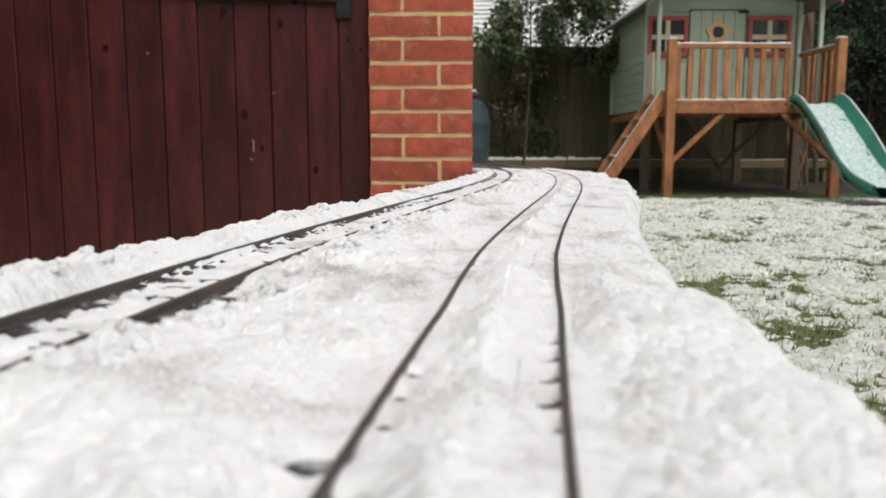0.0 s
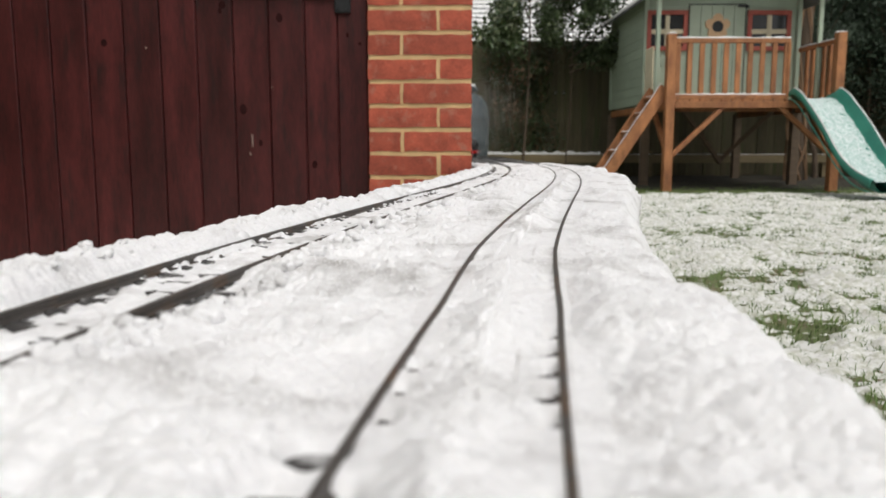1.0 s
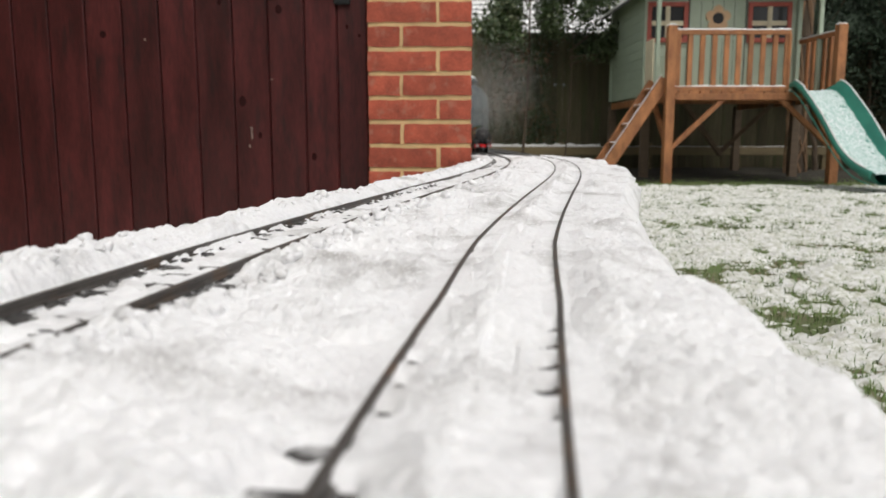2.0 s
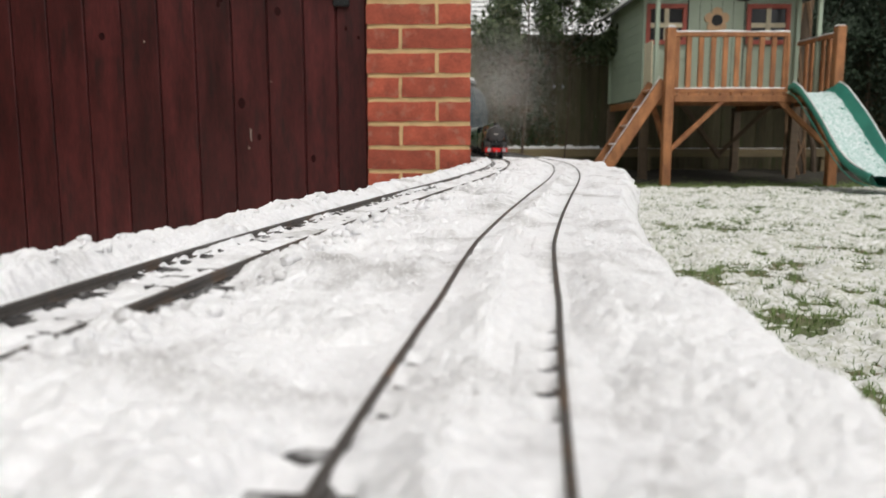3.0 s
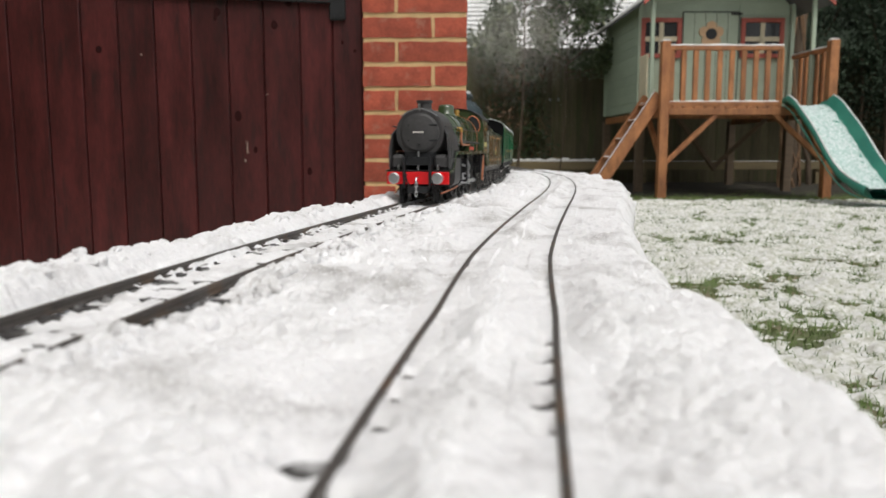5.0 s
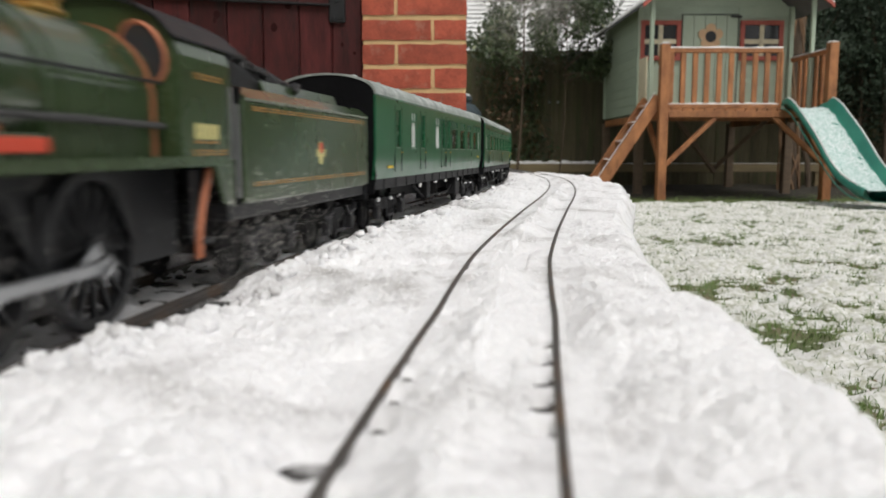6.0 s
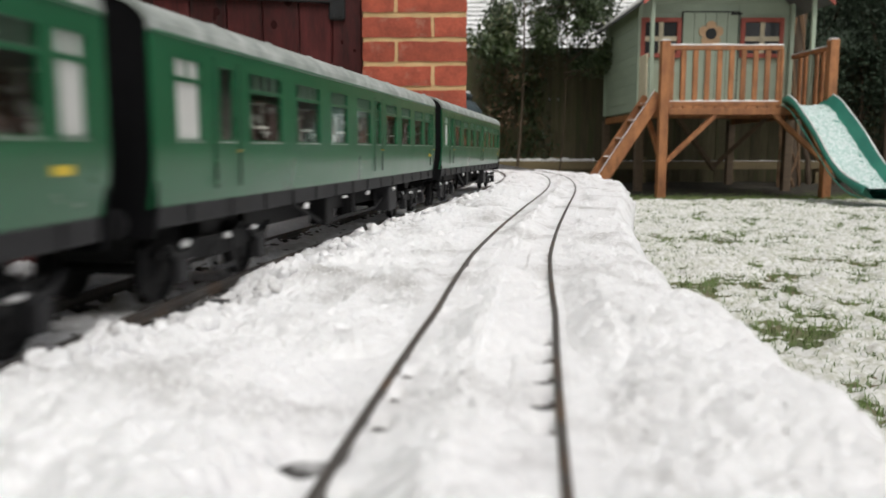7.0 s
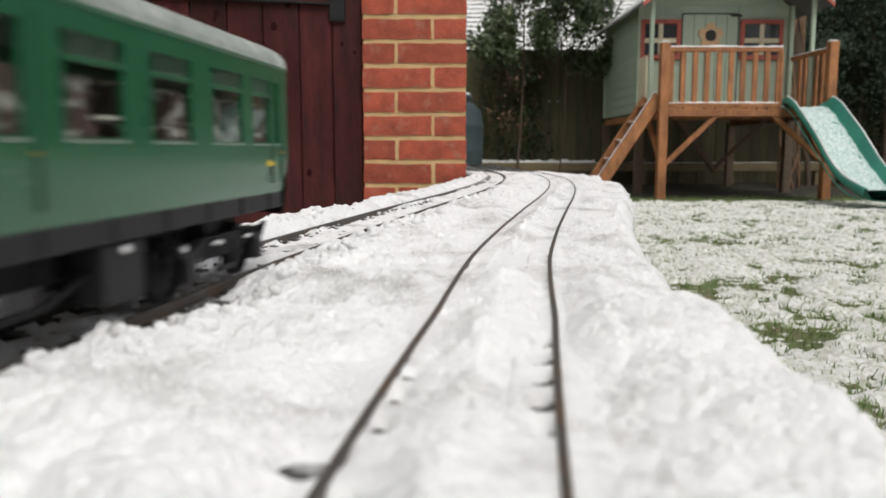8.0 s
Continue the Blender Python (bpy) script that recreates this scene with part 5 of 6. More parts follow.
    # smoke deflectors
    for s in (-1, 1):
        bm = bmesh.new()
        out = [(-0.084, 0.0620), (-0.050, 0.0620), (-0.030, 0.0400), (-0.018, 0.0402), (-0.016, 0.062), (-0.018, 0.081), (-0.023, 0.0875), (-0.031, 0.0900), (-0.070, 0.0900), (-0.078, 0.0875), (-0.083, 0.081)]

        def lean(z):
            return 0.0368 - 0.45 * max(0.0, z - 0.070) ** 2 / 0.020
        loft(bm, [[(x, s * lean(z), z) for x, z in out], [(x, s * (lean(z) - 0.0012), z) for x, z in out]])
        d = part("smoke_deflector", bm, SMOKEBOX, e, "flat black smoke deflector plate")
        bm = bmesh.new()
        tube(bm, [(-0.026, s * 0.0362, 0.052), (-0.026, s * 0.0378, 0.054), (-0.026, s * 0.0372, 0.074), (-0.026, s * 0.0355, 0.076)], 0.0006, 6)
        part("handrail", bm, SMOKEBOX, d)
        bm = bmesh.new()
        bar(bm, (-0.055, s * 0.0290, 0.0880), (-0.055, s * 0.0250, 0.0975), 0.0012, 0.0012)
        part("stay", bm, SMOKEBOX, d)
    # boiler and firebox with bands
    boiler = part("boiler", barrel((-0.082, -0.0825, -0.215, -0.2155), (0.0270, 0.0282, 0.0292, 0.0290)), LOCO_GREEN, e, "dark green boiler", True)
    for x in (-0.084, -0.127, -0.171, -0.214):
        part("boiler_band", barrel((x - 0.0011, x + 0.0011), (0.02935 + 0.0003 * (x < -0.15), 0.02935 + 0.0003 * (x < -0.15))), LOCO_GREEN, boiler, "raised green boiler band")

    def firebox(y_half, z0, top, r):
        pts = [(-y_half, z0), (-y_half, zc)]
        pts += [(-(y_half) * math.cos(a), zc + (top - zc) * math.sin(a)) for a in np.linspace(0.12, math.pi - 0.12, 19)]
        return pts + [(y_half, zc), (y_half, z0)]
    bm = bmesh.new()
    loft(bm, [[(x, y, z) for y, z in firebox(0.0298, 0.0616, 0.1130, 0)] for x in (-0.2155, -0.287)])
    part("firebox", bm, LOCO_GREEN, e, "dark green firebox")
    for x in (-0.2225, -0.2815):
        bm = bmesh.new()
        loft(bm, [[(x + d, y * 1.014, z + 0.0004 * (z > zc)) for y, z in firebox(0.0298, 0.0618, 0.1132, 0)] for d in (-0.0013, 0.0013)])
        part("firebox_band", bm, COPPER if x < -0.25 else LOCO_GREEN, e, "copper-coloured firebox band" if x < -0.25 else "")
    bm = bmesh.new()
    tube(bm, [(-0.190, 0, z) for z in (0.1085, 0.1125, 0.1145, 0.1215, 0.1245, 0.1260, 0.1264)], [0.0165, 0.0128, 0.0112, 0.0112, 0.0100, 0.0060, 0.001], 26)
    part("dome", bm, LOCO_GREEN, e, "rounded green steam dome", True)
    bm = bmesh.new()
    box(bm, -0.264, -0.246, -0.0075, 0.0075, 0.1125, 0.1150, 0.0008)
    valve = part("safety_valve", bm, BRASS, e, "polished brass safety valve")
    for x, y in ((-0.251, 0.0035), (-0.260, 0.0035), (-0.251, -0.0035), (-0.260, -0.0035)):
        bm = bmesh.new()
        tube(bm, [(x, y, z) for z in (0.115, 0.118, 0.118, 0.1215, 0.1220)], [0.0028, 0.0028, 0.0033, 0.0033, 0.002], 14)
        part("valve_body", bm, BRASS, valve)
    # handrails, pipes, clacks, nameplate and splashers along both sides
    for s in (-1, 1):
        bm = bmesh.new()
        tube(bm, [(x, s * 0.0318, 0.0905) for x in np.linspace(-0.02, -0.285, 10)], 0.0007, 6)
        part("handrail", bm, LOCO_BLACK, e)
        bm = bmesh.new()
        tube(bm, [(-0.118, s * 0.0285, 0.090), (-0.118, s * 0.0330, 0.090), (-0.118, s * 0.0335, 0.086)], [0.0030, 0.0033, 0.0026], 12)
        part("clack_valve", bm, BRASS, e, "brass check valve")
        bm = bmesh.new()
        tube(bm, [(-0.118, s * 0.0335, 0.087), (-0.118, s * 0.0335, 0.076), (-0.121, s * 0.0335, 0.0715), (-0.127, s * 0.0335, 0.0700), (-0.185, s * 0.0335, 0.0700)], 0.0015, 10)
        part("feed_pipe", bm, COPPER, e, "copper feed pipe")
        bm = bmesh.new()
        tube(bm, [(-0.322, s * 0.034, 0.056), (-0.315, s * 0.0345, 0.045), (-0.309, s * 0.0345, 0.030), (-0.308, s * 0.0345, 0.018)], 0.0017, 10)
        # added tube in place of the sky's reflection on the firebox shoulder
        part("injector_pipe", bm, COPPER, e, "copper injector pipe")
        bm = bmesh.new()
        tube(bm, [(-0.150, s * 0.0285, 0.0745), (-0.170, s * 0.0315, 0.0745), (-0.235, s * 0.0318, 0.0745), (-0.286, s * 0.0318, 0.0738)], 0.0013, 10)
        part("ejector_pipe", bm, SMOKEBOX, e, "grey tube standing in for a sky reflection on the firebox")
        part("nameplate", boxed(-0.203, -0.168, s * 0.0371 - 0.0005, s * 0.0371 + 0.0005, 0.0635, 0.0680, 0.0003), PLATE_RED, e, "small red nameplate")
        part("plate_bracket", boxed(-0.205, -0.166, min(s * 0.030, s * 0.0364), max(s * 0.030, s * 0.0364), 0.0614, 0.0690, 0.0006), LOCO_GREEN, e)
        # steps
        part("step", boxed(-0.320, -0.308, s * 0.034 - 0.003, s * 0.034 + 0.003, 0.024, 0.026, 0.0004), LOCO_BLACK, e)
        part("step_plate", boxed(-0.320, -0.308, s * 0.031 - 0.0006, s * 0.031 + 0.0006, 0.024, 0.056), LOCO_BLACK, e)
        # cylinders
        bm = bmesh.new()
        out = [(s * 0.020, 0.0190), (s * 0.0310, 0.0188), (s * 0.0350, 0.0205), (s * 0.0378, 0.0240), (s * 0.0385, 0.0290), (s * 0.0385, 0.0500), (s * 0.0372, 0.0530), (s * 0.020, 0.0530)]
        loft(bm, [[(x, y, z) for y, z in out] for x in (-0.045, -0.088)])
        c = part("cylinder", bm, SMOKEBOX, e, "black steam cylinder")
        bm = bmesh.new()
        loft(bm, [[(x, y * 1.03, z) for y, z in out] for x in (-0.0865, -0.0895)])
        part("cylinder_cover", bm, SOLEBAR, c)
        bm = bmesh.new()
        cyl(bm, (-0.042, s * 0.031, 0.0480), (-0.096, s * 0.031, 0.0480), 0.0048, 14)
        part("valve_chest", bm, SMOKEBOX, c)
        bm = bmesh.new()
        tube(bm, [(-0.012, s * 0.028, 0.012), (-0.05, s * 0.0335, 0.015), (-0.092, s * 0.0335, 0.0175)], 0.0011, 8)
        part("drain_pipe", bm, COPPER, c, "copper drain pipe")
        # slide bars and valve gear
        bm = bmesh.new()
        for z in (0.0325, 0.0255):
            bar(bm, (-0.089, s * 0.0345, z), (-0.150, s * 0.0345, z), 0.0022, 0.0016, 0.0003)
        part("slide_bar", bm, STEEL, e, "bright steel slide bars")
        bm = bmesh.new()
        box(bm, -0.152, -0.146, s * 0.030 - 0.0015, s * 0.036 + 0.0008, 0.021, 0.052, 0.0004) if s > 0 else box(bm, -0.152, -0.146, s * 0.036 - 0.0008, s * 0.030 + 0.0015, 0.021, 0.052, 0.0004)
        part("motion_bracket", bm, SOLEBAR, e)
        bm = bmesh.new()
        bar(bm, (-0.094, s * 0.0335, 0.0470), (-0.168, s * 0.0335, 0.0405), 0.0022, 0.0030, 0.0003, up=(0, 1, 0))
        bar(bm, (-0.166, s * 0.0345, 0.0490), (-0.170, s * 0.0345, 0.0270), 0.0040, 0.0030, 0.0003, up=(0, 1, 0))
        cyl(bm, (-0.168, s * 0.031, 0.0405), (-0.168, s * 0.0375, 0.0405), 0.0035, 14)
        part("valve_gear", bm, STEEL, e, "bright steel valve gear")
        part("brake_hanger", boxed(-0.220, -0.217, s * 0.0225 - 0.001, s * 0.0225 + 0.001, 0.012, 0.05), LOCO_BLACK, e)
    # cab
    out = [(-0.0385, 0.0616), (-0.0385, 0.1020), (-0.0365, 0.1080), (-0.030, 0.1155), (-0.020, 0.1210), (-0.010, 0.1238), (0, 0.1247)]
    out = out + [(-y, z) for y, z in out[-2::-1]]
    inn = [(y * 0.962, z - 0.0012 if abs(y) < 0.036 else z) for y, z in out]
    bm = bmesh.new()
    n = len(out)
    rows = [[bm.verts.new((x, y, z)) for y, z in prof] for x, prof in ((-0.287, out), (-0.338, out), (-0.338, inn), (-0.287, inn))]
    for i in range(4):
        a, b = rows[i], rows[(i + 1) % 4]
        for j in range(n - 1):
            y, z = out[j]
            bm.faces.new((a[j], a[j + 1], b[j + 1], b[j]))
    for j in (0, n - 1):
        bm.faces.new([r[j] for r in rows])
    cab = part("cab", bm, LOCO_GREEN, e, "dark green cab with curved roof")
    for s in (-1, 1):
        for x0, x1, z in ((-0.333, -0.297, 0.0625), (-0.333, -0.297, 0.0640), (-0.330, -0.300, 0.0940), (-0.330, -0.300, 0.0955)):
            part("lining", boxed(x0, x1, min(s * 0.0384, s * 0.0387), max(s * 0.0384, s * 0.0387), z, z + 0.0004), LINING, cab, "thin orange line")
        bm = bmesh.new()
        skirt = [(-0.3175, 0.0615), (-0.3200, 0.0560), (-0.3265, 0.0440), (-0.3300, 0.0400), (-0.3400, 0.0385), (-0.3400, 0.0615)]
        loft(bm, [[(x, s * 0.0370, z) for x, z in skirt], [(x, s * 0.0386, z) for x, z in skirt]])
        part("cab_skirt", bm, LOCO_GREEN, cab, "green side panel below the cab door")
        pn = part("cab_number", boxed(-0.324, -0.298, s * 0.0386, s * 0.0389, 0.0675, 0.0680) if s > 0 else boxed(-0.324, -0.298, s * 0.0389, s * 0.0386, 0.0675, 0.0680), LINING, cab)
        for k in range(5):
            x = -0.3225 + k * 0.0050
            part("bar", boxed(x, x + 0.0028, min(s * 0.0386, s * 0.0390), max(s * 0.0386, s * 0.0390), 0.0690, 0.0755), PALE_YELLOW, pn, "pale yellow bar")
        bm = bmesh.new()
        tube(bm, [(-0.336, s * 0.0395, z) for z in (0.060, 0.075, 0.093)], 0.0007, 6)
        part("handrail", bm, STEEL, cab)
        bm = bmesh.new()
        spec = [(-0.2866, s * (0.024 + 0.0095 * math.cos(k)), 0.1025 + 0.0115 * math.sin(k) - 0.35 * (0.0095 * math.cos(k))) for k in np.linspace(0, 2 * math.pi, 20, endpoint=False)]
        tube(bm, spec + spec[:2], 0.0009, 6)
        part("spectacle_rim", bm, COPPER, cab, "copper rim of the front window")
        bm = bmesh.new()
        loft(bm, [[p for p in spec], [(p[0] - 0.0003, p[1], p[2]) for p in spec]])
        part("spectacle_pane", bm, DARKPANE, cab)
    bm = bmesh.new()
    loft(bm, [[(x, y, z) for y, z in [(-0.0378, 0.0617)] + out[1:-1] + [(0.0378, 0.0617)]] for x in (-0.2875, -0.2895)])
    part("cab_front", bm, LOCO_GREEN, cab)
    part("cab_floor", boxed(-0.338, -0.29, -0.037, 0.037, 0.0598, 0.0617), LOCO_BLACK, cab)
    bm = bmesh.new()
    top = [(y * 1.03, z + 0.0012) for y, z in out[2:-2]]
    loft(bm, [[(x, y, z) for y, z in top + [(y, z - 0.0011) for y, z in top[::-1]]] for x in (-0.2845, -0.352)])
    part("cab_roof", bm, LOCO_BLACK, cab, "dark overhanging cab roof")
    # bogie
    bogie = part("front_bogie", boxed(-0.098, -0.010, -0.013, 0.013, 0.012, 0.020, 0.001), LOCO_BLACK, e)
    for x in (-0.024, -0.084):
        WHEELS.append((wheelset(bogie, x, 0.0145, 10), 0.0145, 36))
    drivers = []
    for x in (-0.125, -0.187, -0.249):
        w = wheelset(e, x, 0.029, 16, "driving_wheelset", True)
        drivers.append(w)
        WHEELS.append((w, 0.029, 360))
    rods = []
    for s in (1, -1):
        bm = bmesh.new()
        box(bm, -0.249, -0.125, s * 0.0300 - 0.0010, s * 0.0300 + 0.0010, -0.0021, 0.0021, 0.0004)
        for x in (-0.125, -0.187, -0.249):
            cyl(bm, (x, s * 0.0300 - 0.0014, 0), (x, s * 0.0300 + 0.0014, 0), 0.0038, 14)
        rod = part("coupling_rod", bm, STEEL, e, "bright steel coupling rod")
        bm = bmesh.new()
        box(bm, -0.066, 0, s * 0.0325 - 0.0009, s * 0.0325 + 0.0009, -0.0019, 0.0019, 0.0004)
        cyl(bm, (-0.066, s * 0.0325 - 0.0014, 0), (-0.066, s * 0.0325 + 0.0014, 0), 0.0040, 14)
        con = part("connecting_rod", bm, STEEL, e, "bright steel connecting rod")
        bm = bmesh.new()
        box(bm, -0.005, 0.005, s * 0.0345 - 0.0020, s * 0.0345 + 0.0020, -0.0030, 0.0030, 0.0005)
        cyl(bm, (0.004, s * 0.0345, 0), (0.034, s * 0.0345, 0), 0.0012, 10)
        cross = part("crosshead", bm, STEEL, e, "bright steel crosshead")
        rods.append((s, rod, con, cross))
    return e, rods


def tender():
    e = thing("tender", pose(0, 0, RAIL_TOP), "dark green coal tender with orange lining and heraldic emblem", "tender")
    L = 0.236
    zb, zt = 0.0385, 0.0885
    part("underframe", boxed(-L, 0, -0.034, 0.034, 0.031, 0.0400, 0.0008), LOCO_BLACK, e)
    body = part("tank", boxed(-L + 0.002, -0.010, -0.0385, 0.0385, zb, zt, 0.0010), LOCO_GREEN, e)
    for s in (-1, 1):
        bm = bmesh.new()
        prof = [(0.0385, zt - 0.0002), (0.0388, zt + 0.0012), (0.0320, zt + 0.0068), (0.0312, zt + 0.0062), (0.0378, zt + 0.0006), (0.0372, zt - 0.0002)]
        loft(bm, [[(x, s * y, z) for y, z in prof] for x in (-L + 0.003, -0.012)])
        part("flare", bm, LOCO_GREEN, body, "flared upper side")
        bm = bmesh.new()
        loft(bm, [[(x, s * y, z) for y, z in ((0.028, zt), (0.031, zt), (0.0255, zt + 0.0135), (0.0245, zt + 0.0135))] for x in (-L + 0.045, -0.062)])
        part("coal_plate", bm, LOCO_GREEN, body)
        for z in (zb + 0.0085, zt - 0.0045):
            for dz in (0, 0.0013):
                part("lining", boxed(-L + 0.012, -0.020, min(s * 0.0385, s * 0.0387), max(s * 0.0385, s * 0.0387), z + dz, z + dz + 0.0004), LINING, body, "thin orange line")
        oval = [(-0.123 + 0.0042 * math.sin(k), 0.0630 + 0.0072 * math.copysign(abs(math.cos(k)) ** 0.7, math.cos(k))) for k in np.linspace(0, 2 * math.pi, 24, endpoint=False)]
        em = part("emblem", loft(bmesh.new(), [[(x, s * 0.0384, z) for x, z in oval], [(x, s * 0.0387, z) for x, z in oval]]), PALE_YELLOW, body, "cream and red heraldic emblem")
        for z in (0.0608, 0.0624, 0.0640):
            part("emblem_band", boxed(-0.1315, -0.1145, min(s * 0.0385, s * 0.0389), max(s * 0.0385, s * 0.0389), z, z + 0.0010), PALE_YELLOW, em)
        part("emblem_shield", cyl(bmesh.new(), (-0.123, s * 0.0386, 0.0662), (-0.123, s * 0.0390, 0.0662), 0.0034, 18), PLATE_RED, em, "red crest")
        bm = bmesh.new()
        tube(bm, [(-0.006, s * 0.037, z) for z in (0.042, 0.06, 0.086)], 0.0008, 6)
        part("handrail", bm, STEEL, e)
    part("front_plate", boxed(-0.012, -0.0070, -0.037, 0.037, zb, zt + 0.006, 0.0006), END_BLACK, e)
    # coal
    rs = np.random.RandomState(44)
    bm = bmesh.new()
    loft(bm, [[(x, y, z) for y, z in ((-0.026, zt), (0.026, zt), (0.022, zt + h), (0.0, zt + h + 0.004), (-0.022, zt + h))] for x, h in ((-0.18, 0.003), (-0.10, 0.012), (-0.030, 0.021), (-0.010, 0.018))])
    heap = part("coal_mound", bm, COAL, e, "heap of black coal")
    for i in range(150):
        b = bmesh.new()
        bmesh.ops.create_icosphere(b, subdivisions=1, radius=1)
        x, y, r = rs.uniform(-0.11, -0.004), rs.uniform(-0.027, 0.027), rs.uniform(0.002, 0.0048)
        h = np.interp(x, (-0.18, -0.1, -0.03, -0.012), (0.004, 0.014, 0.023, 0.021)) + 0.003 * (1 - abs(y) / 0.026)
        for v in b.verts:
            v.co = Vector((x, y, zt + h)) + Vector(v.co) * r * rs.uniform(0.7, 1.25)
        part("coal_lump", b, COAL, heap)
    for k, x in enumerate((-0.055, -0.178)):
        bogie_frame(e, x, 0.054, 0.0135, UNDERFRAME)
    part("buffer_beam", boxed(-L - 0.002, -L, -0.036, 0.036, 0.027, 0.040, 0.0006), LOCO_BLACK, e)
    return e


def bogie_frame(parent, x, base, r, material):
    """A four-wheeled truck with sprung side frames and axle boxes."""
    bm = bmesh.new()
    box(bm, x - 0.008, x + 0.008, -0.026, 0.026, 0.020, 0.034, 0.001)
    box(bm, x - base / 2 - 0.012, x + base / 2 + 0.012, -0.0165, 0.0165, 0.0175, 0.0330, 0.001)
    bg = part("bogie", bm, material, parent, "black bogie with leaf springs")
    for s in (-1, 1):
        bm = bmesh.new()
        out = [(-base / 2 - 0.013, 0.0245), (-base / 2 - 0.013, 0.0205), (-base / 2 - 0.004, 0.0185), (-0.012, 0.0150), (0.012, 0.0150), (base / 2 + 0.004, 0.0185), (base / 2 + 0.013, 0.0205), (base / 2 + 0.013, 0.0245), (0.010, 0.0250), (-0.010, 0.0250)]
        loft(bm, [[(x + a, s * 0.0285, z) for a, z in out], [(x + a, s * 0.0305, z) for a, z in out]])
        part("side_frame", bm, material, bg)
        for w in (-base / 2, base / 2):
            bm = bmesh.new()
            box(bm, x + w - 0.0042, x + w + 0.0042, min(s * 0.029, s * 0.0345), max(s * 0.029, s * 0.0345), 0.0085, 0.0195, 0.0008)
            part("axle_box", bm, SOLEBAR, bg)
            bm = bmesh.new()
            for k in range(4):
                half = 0.0125 - 0.0022 * k
                loft(bm, [[(x + w + a, s * 0.0322 - 0.0014, z), (x + w + a, s * 0.0322 + 0.0014, z), (x + w + a, s * 0.0322 + 0.0014, z + 0.0009), (x + w + a, s * 0.0322 - 0.0014, z + 0.0009)]
                          for a, z in [(q * half, 0.0202 - 0.0009 * k + 0.0055 * (q * half / 0.0125) ** 2) for q in np.linspace(-1, 1, 9)]])
            part("leaf_spring", bm, SOLEBAR, bg, "grey leaf spring")
            bm = bmesh.new()
            box(bm, x + w + 0.0145 * (1 if w > 0 else -1) - 0.001, x + w + 0.0145 * (1 if w > 0 else -1) + 0.001, min(s * 0.021, s * 0.024), max(s * 0.021, s * 0.024), 0.006, 0.024)
            part("brake_block", bm, material, bg)
        bm = bmesh.new()
        bar(bm, (x - 0.011, s * 0.0325, 0.0095), (x + 0.011, s * 0.0325, 0.0095), 0.0016, 0.0022)
        for a in (-0.010, 0.010):
            bar(bm, (x + a, s * 0.0325, 0.0095), (x + a, s * 0.0325, 0.022), 0.0012, 0.0012)
        part("bolster_hanger", bm, SOLEBAR, bg)
    for w in (-base / 2, base / 2):
        WHEELS.append((wheelset(bg, x + w, r, 0), r, 90))
    return bg


COACH_LEN, SIDE_LO, SIDE_HI, HALF = 0.549, 0.0415, 0.1065, 0.0410


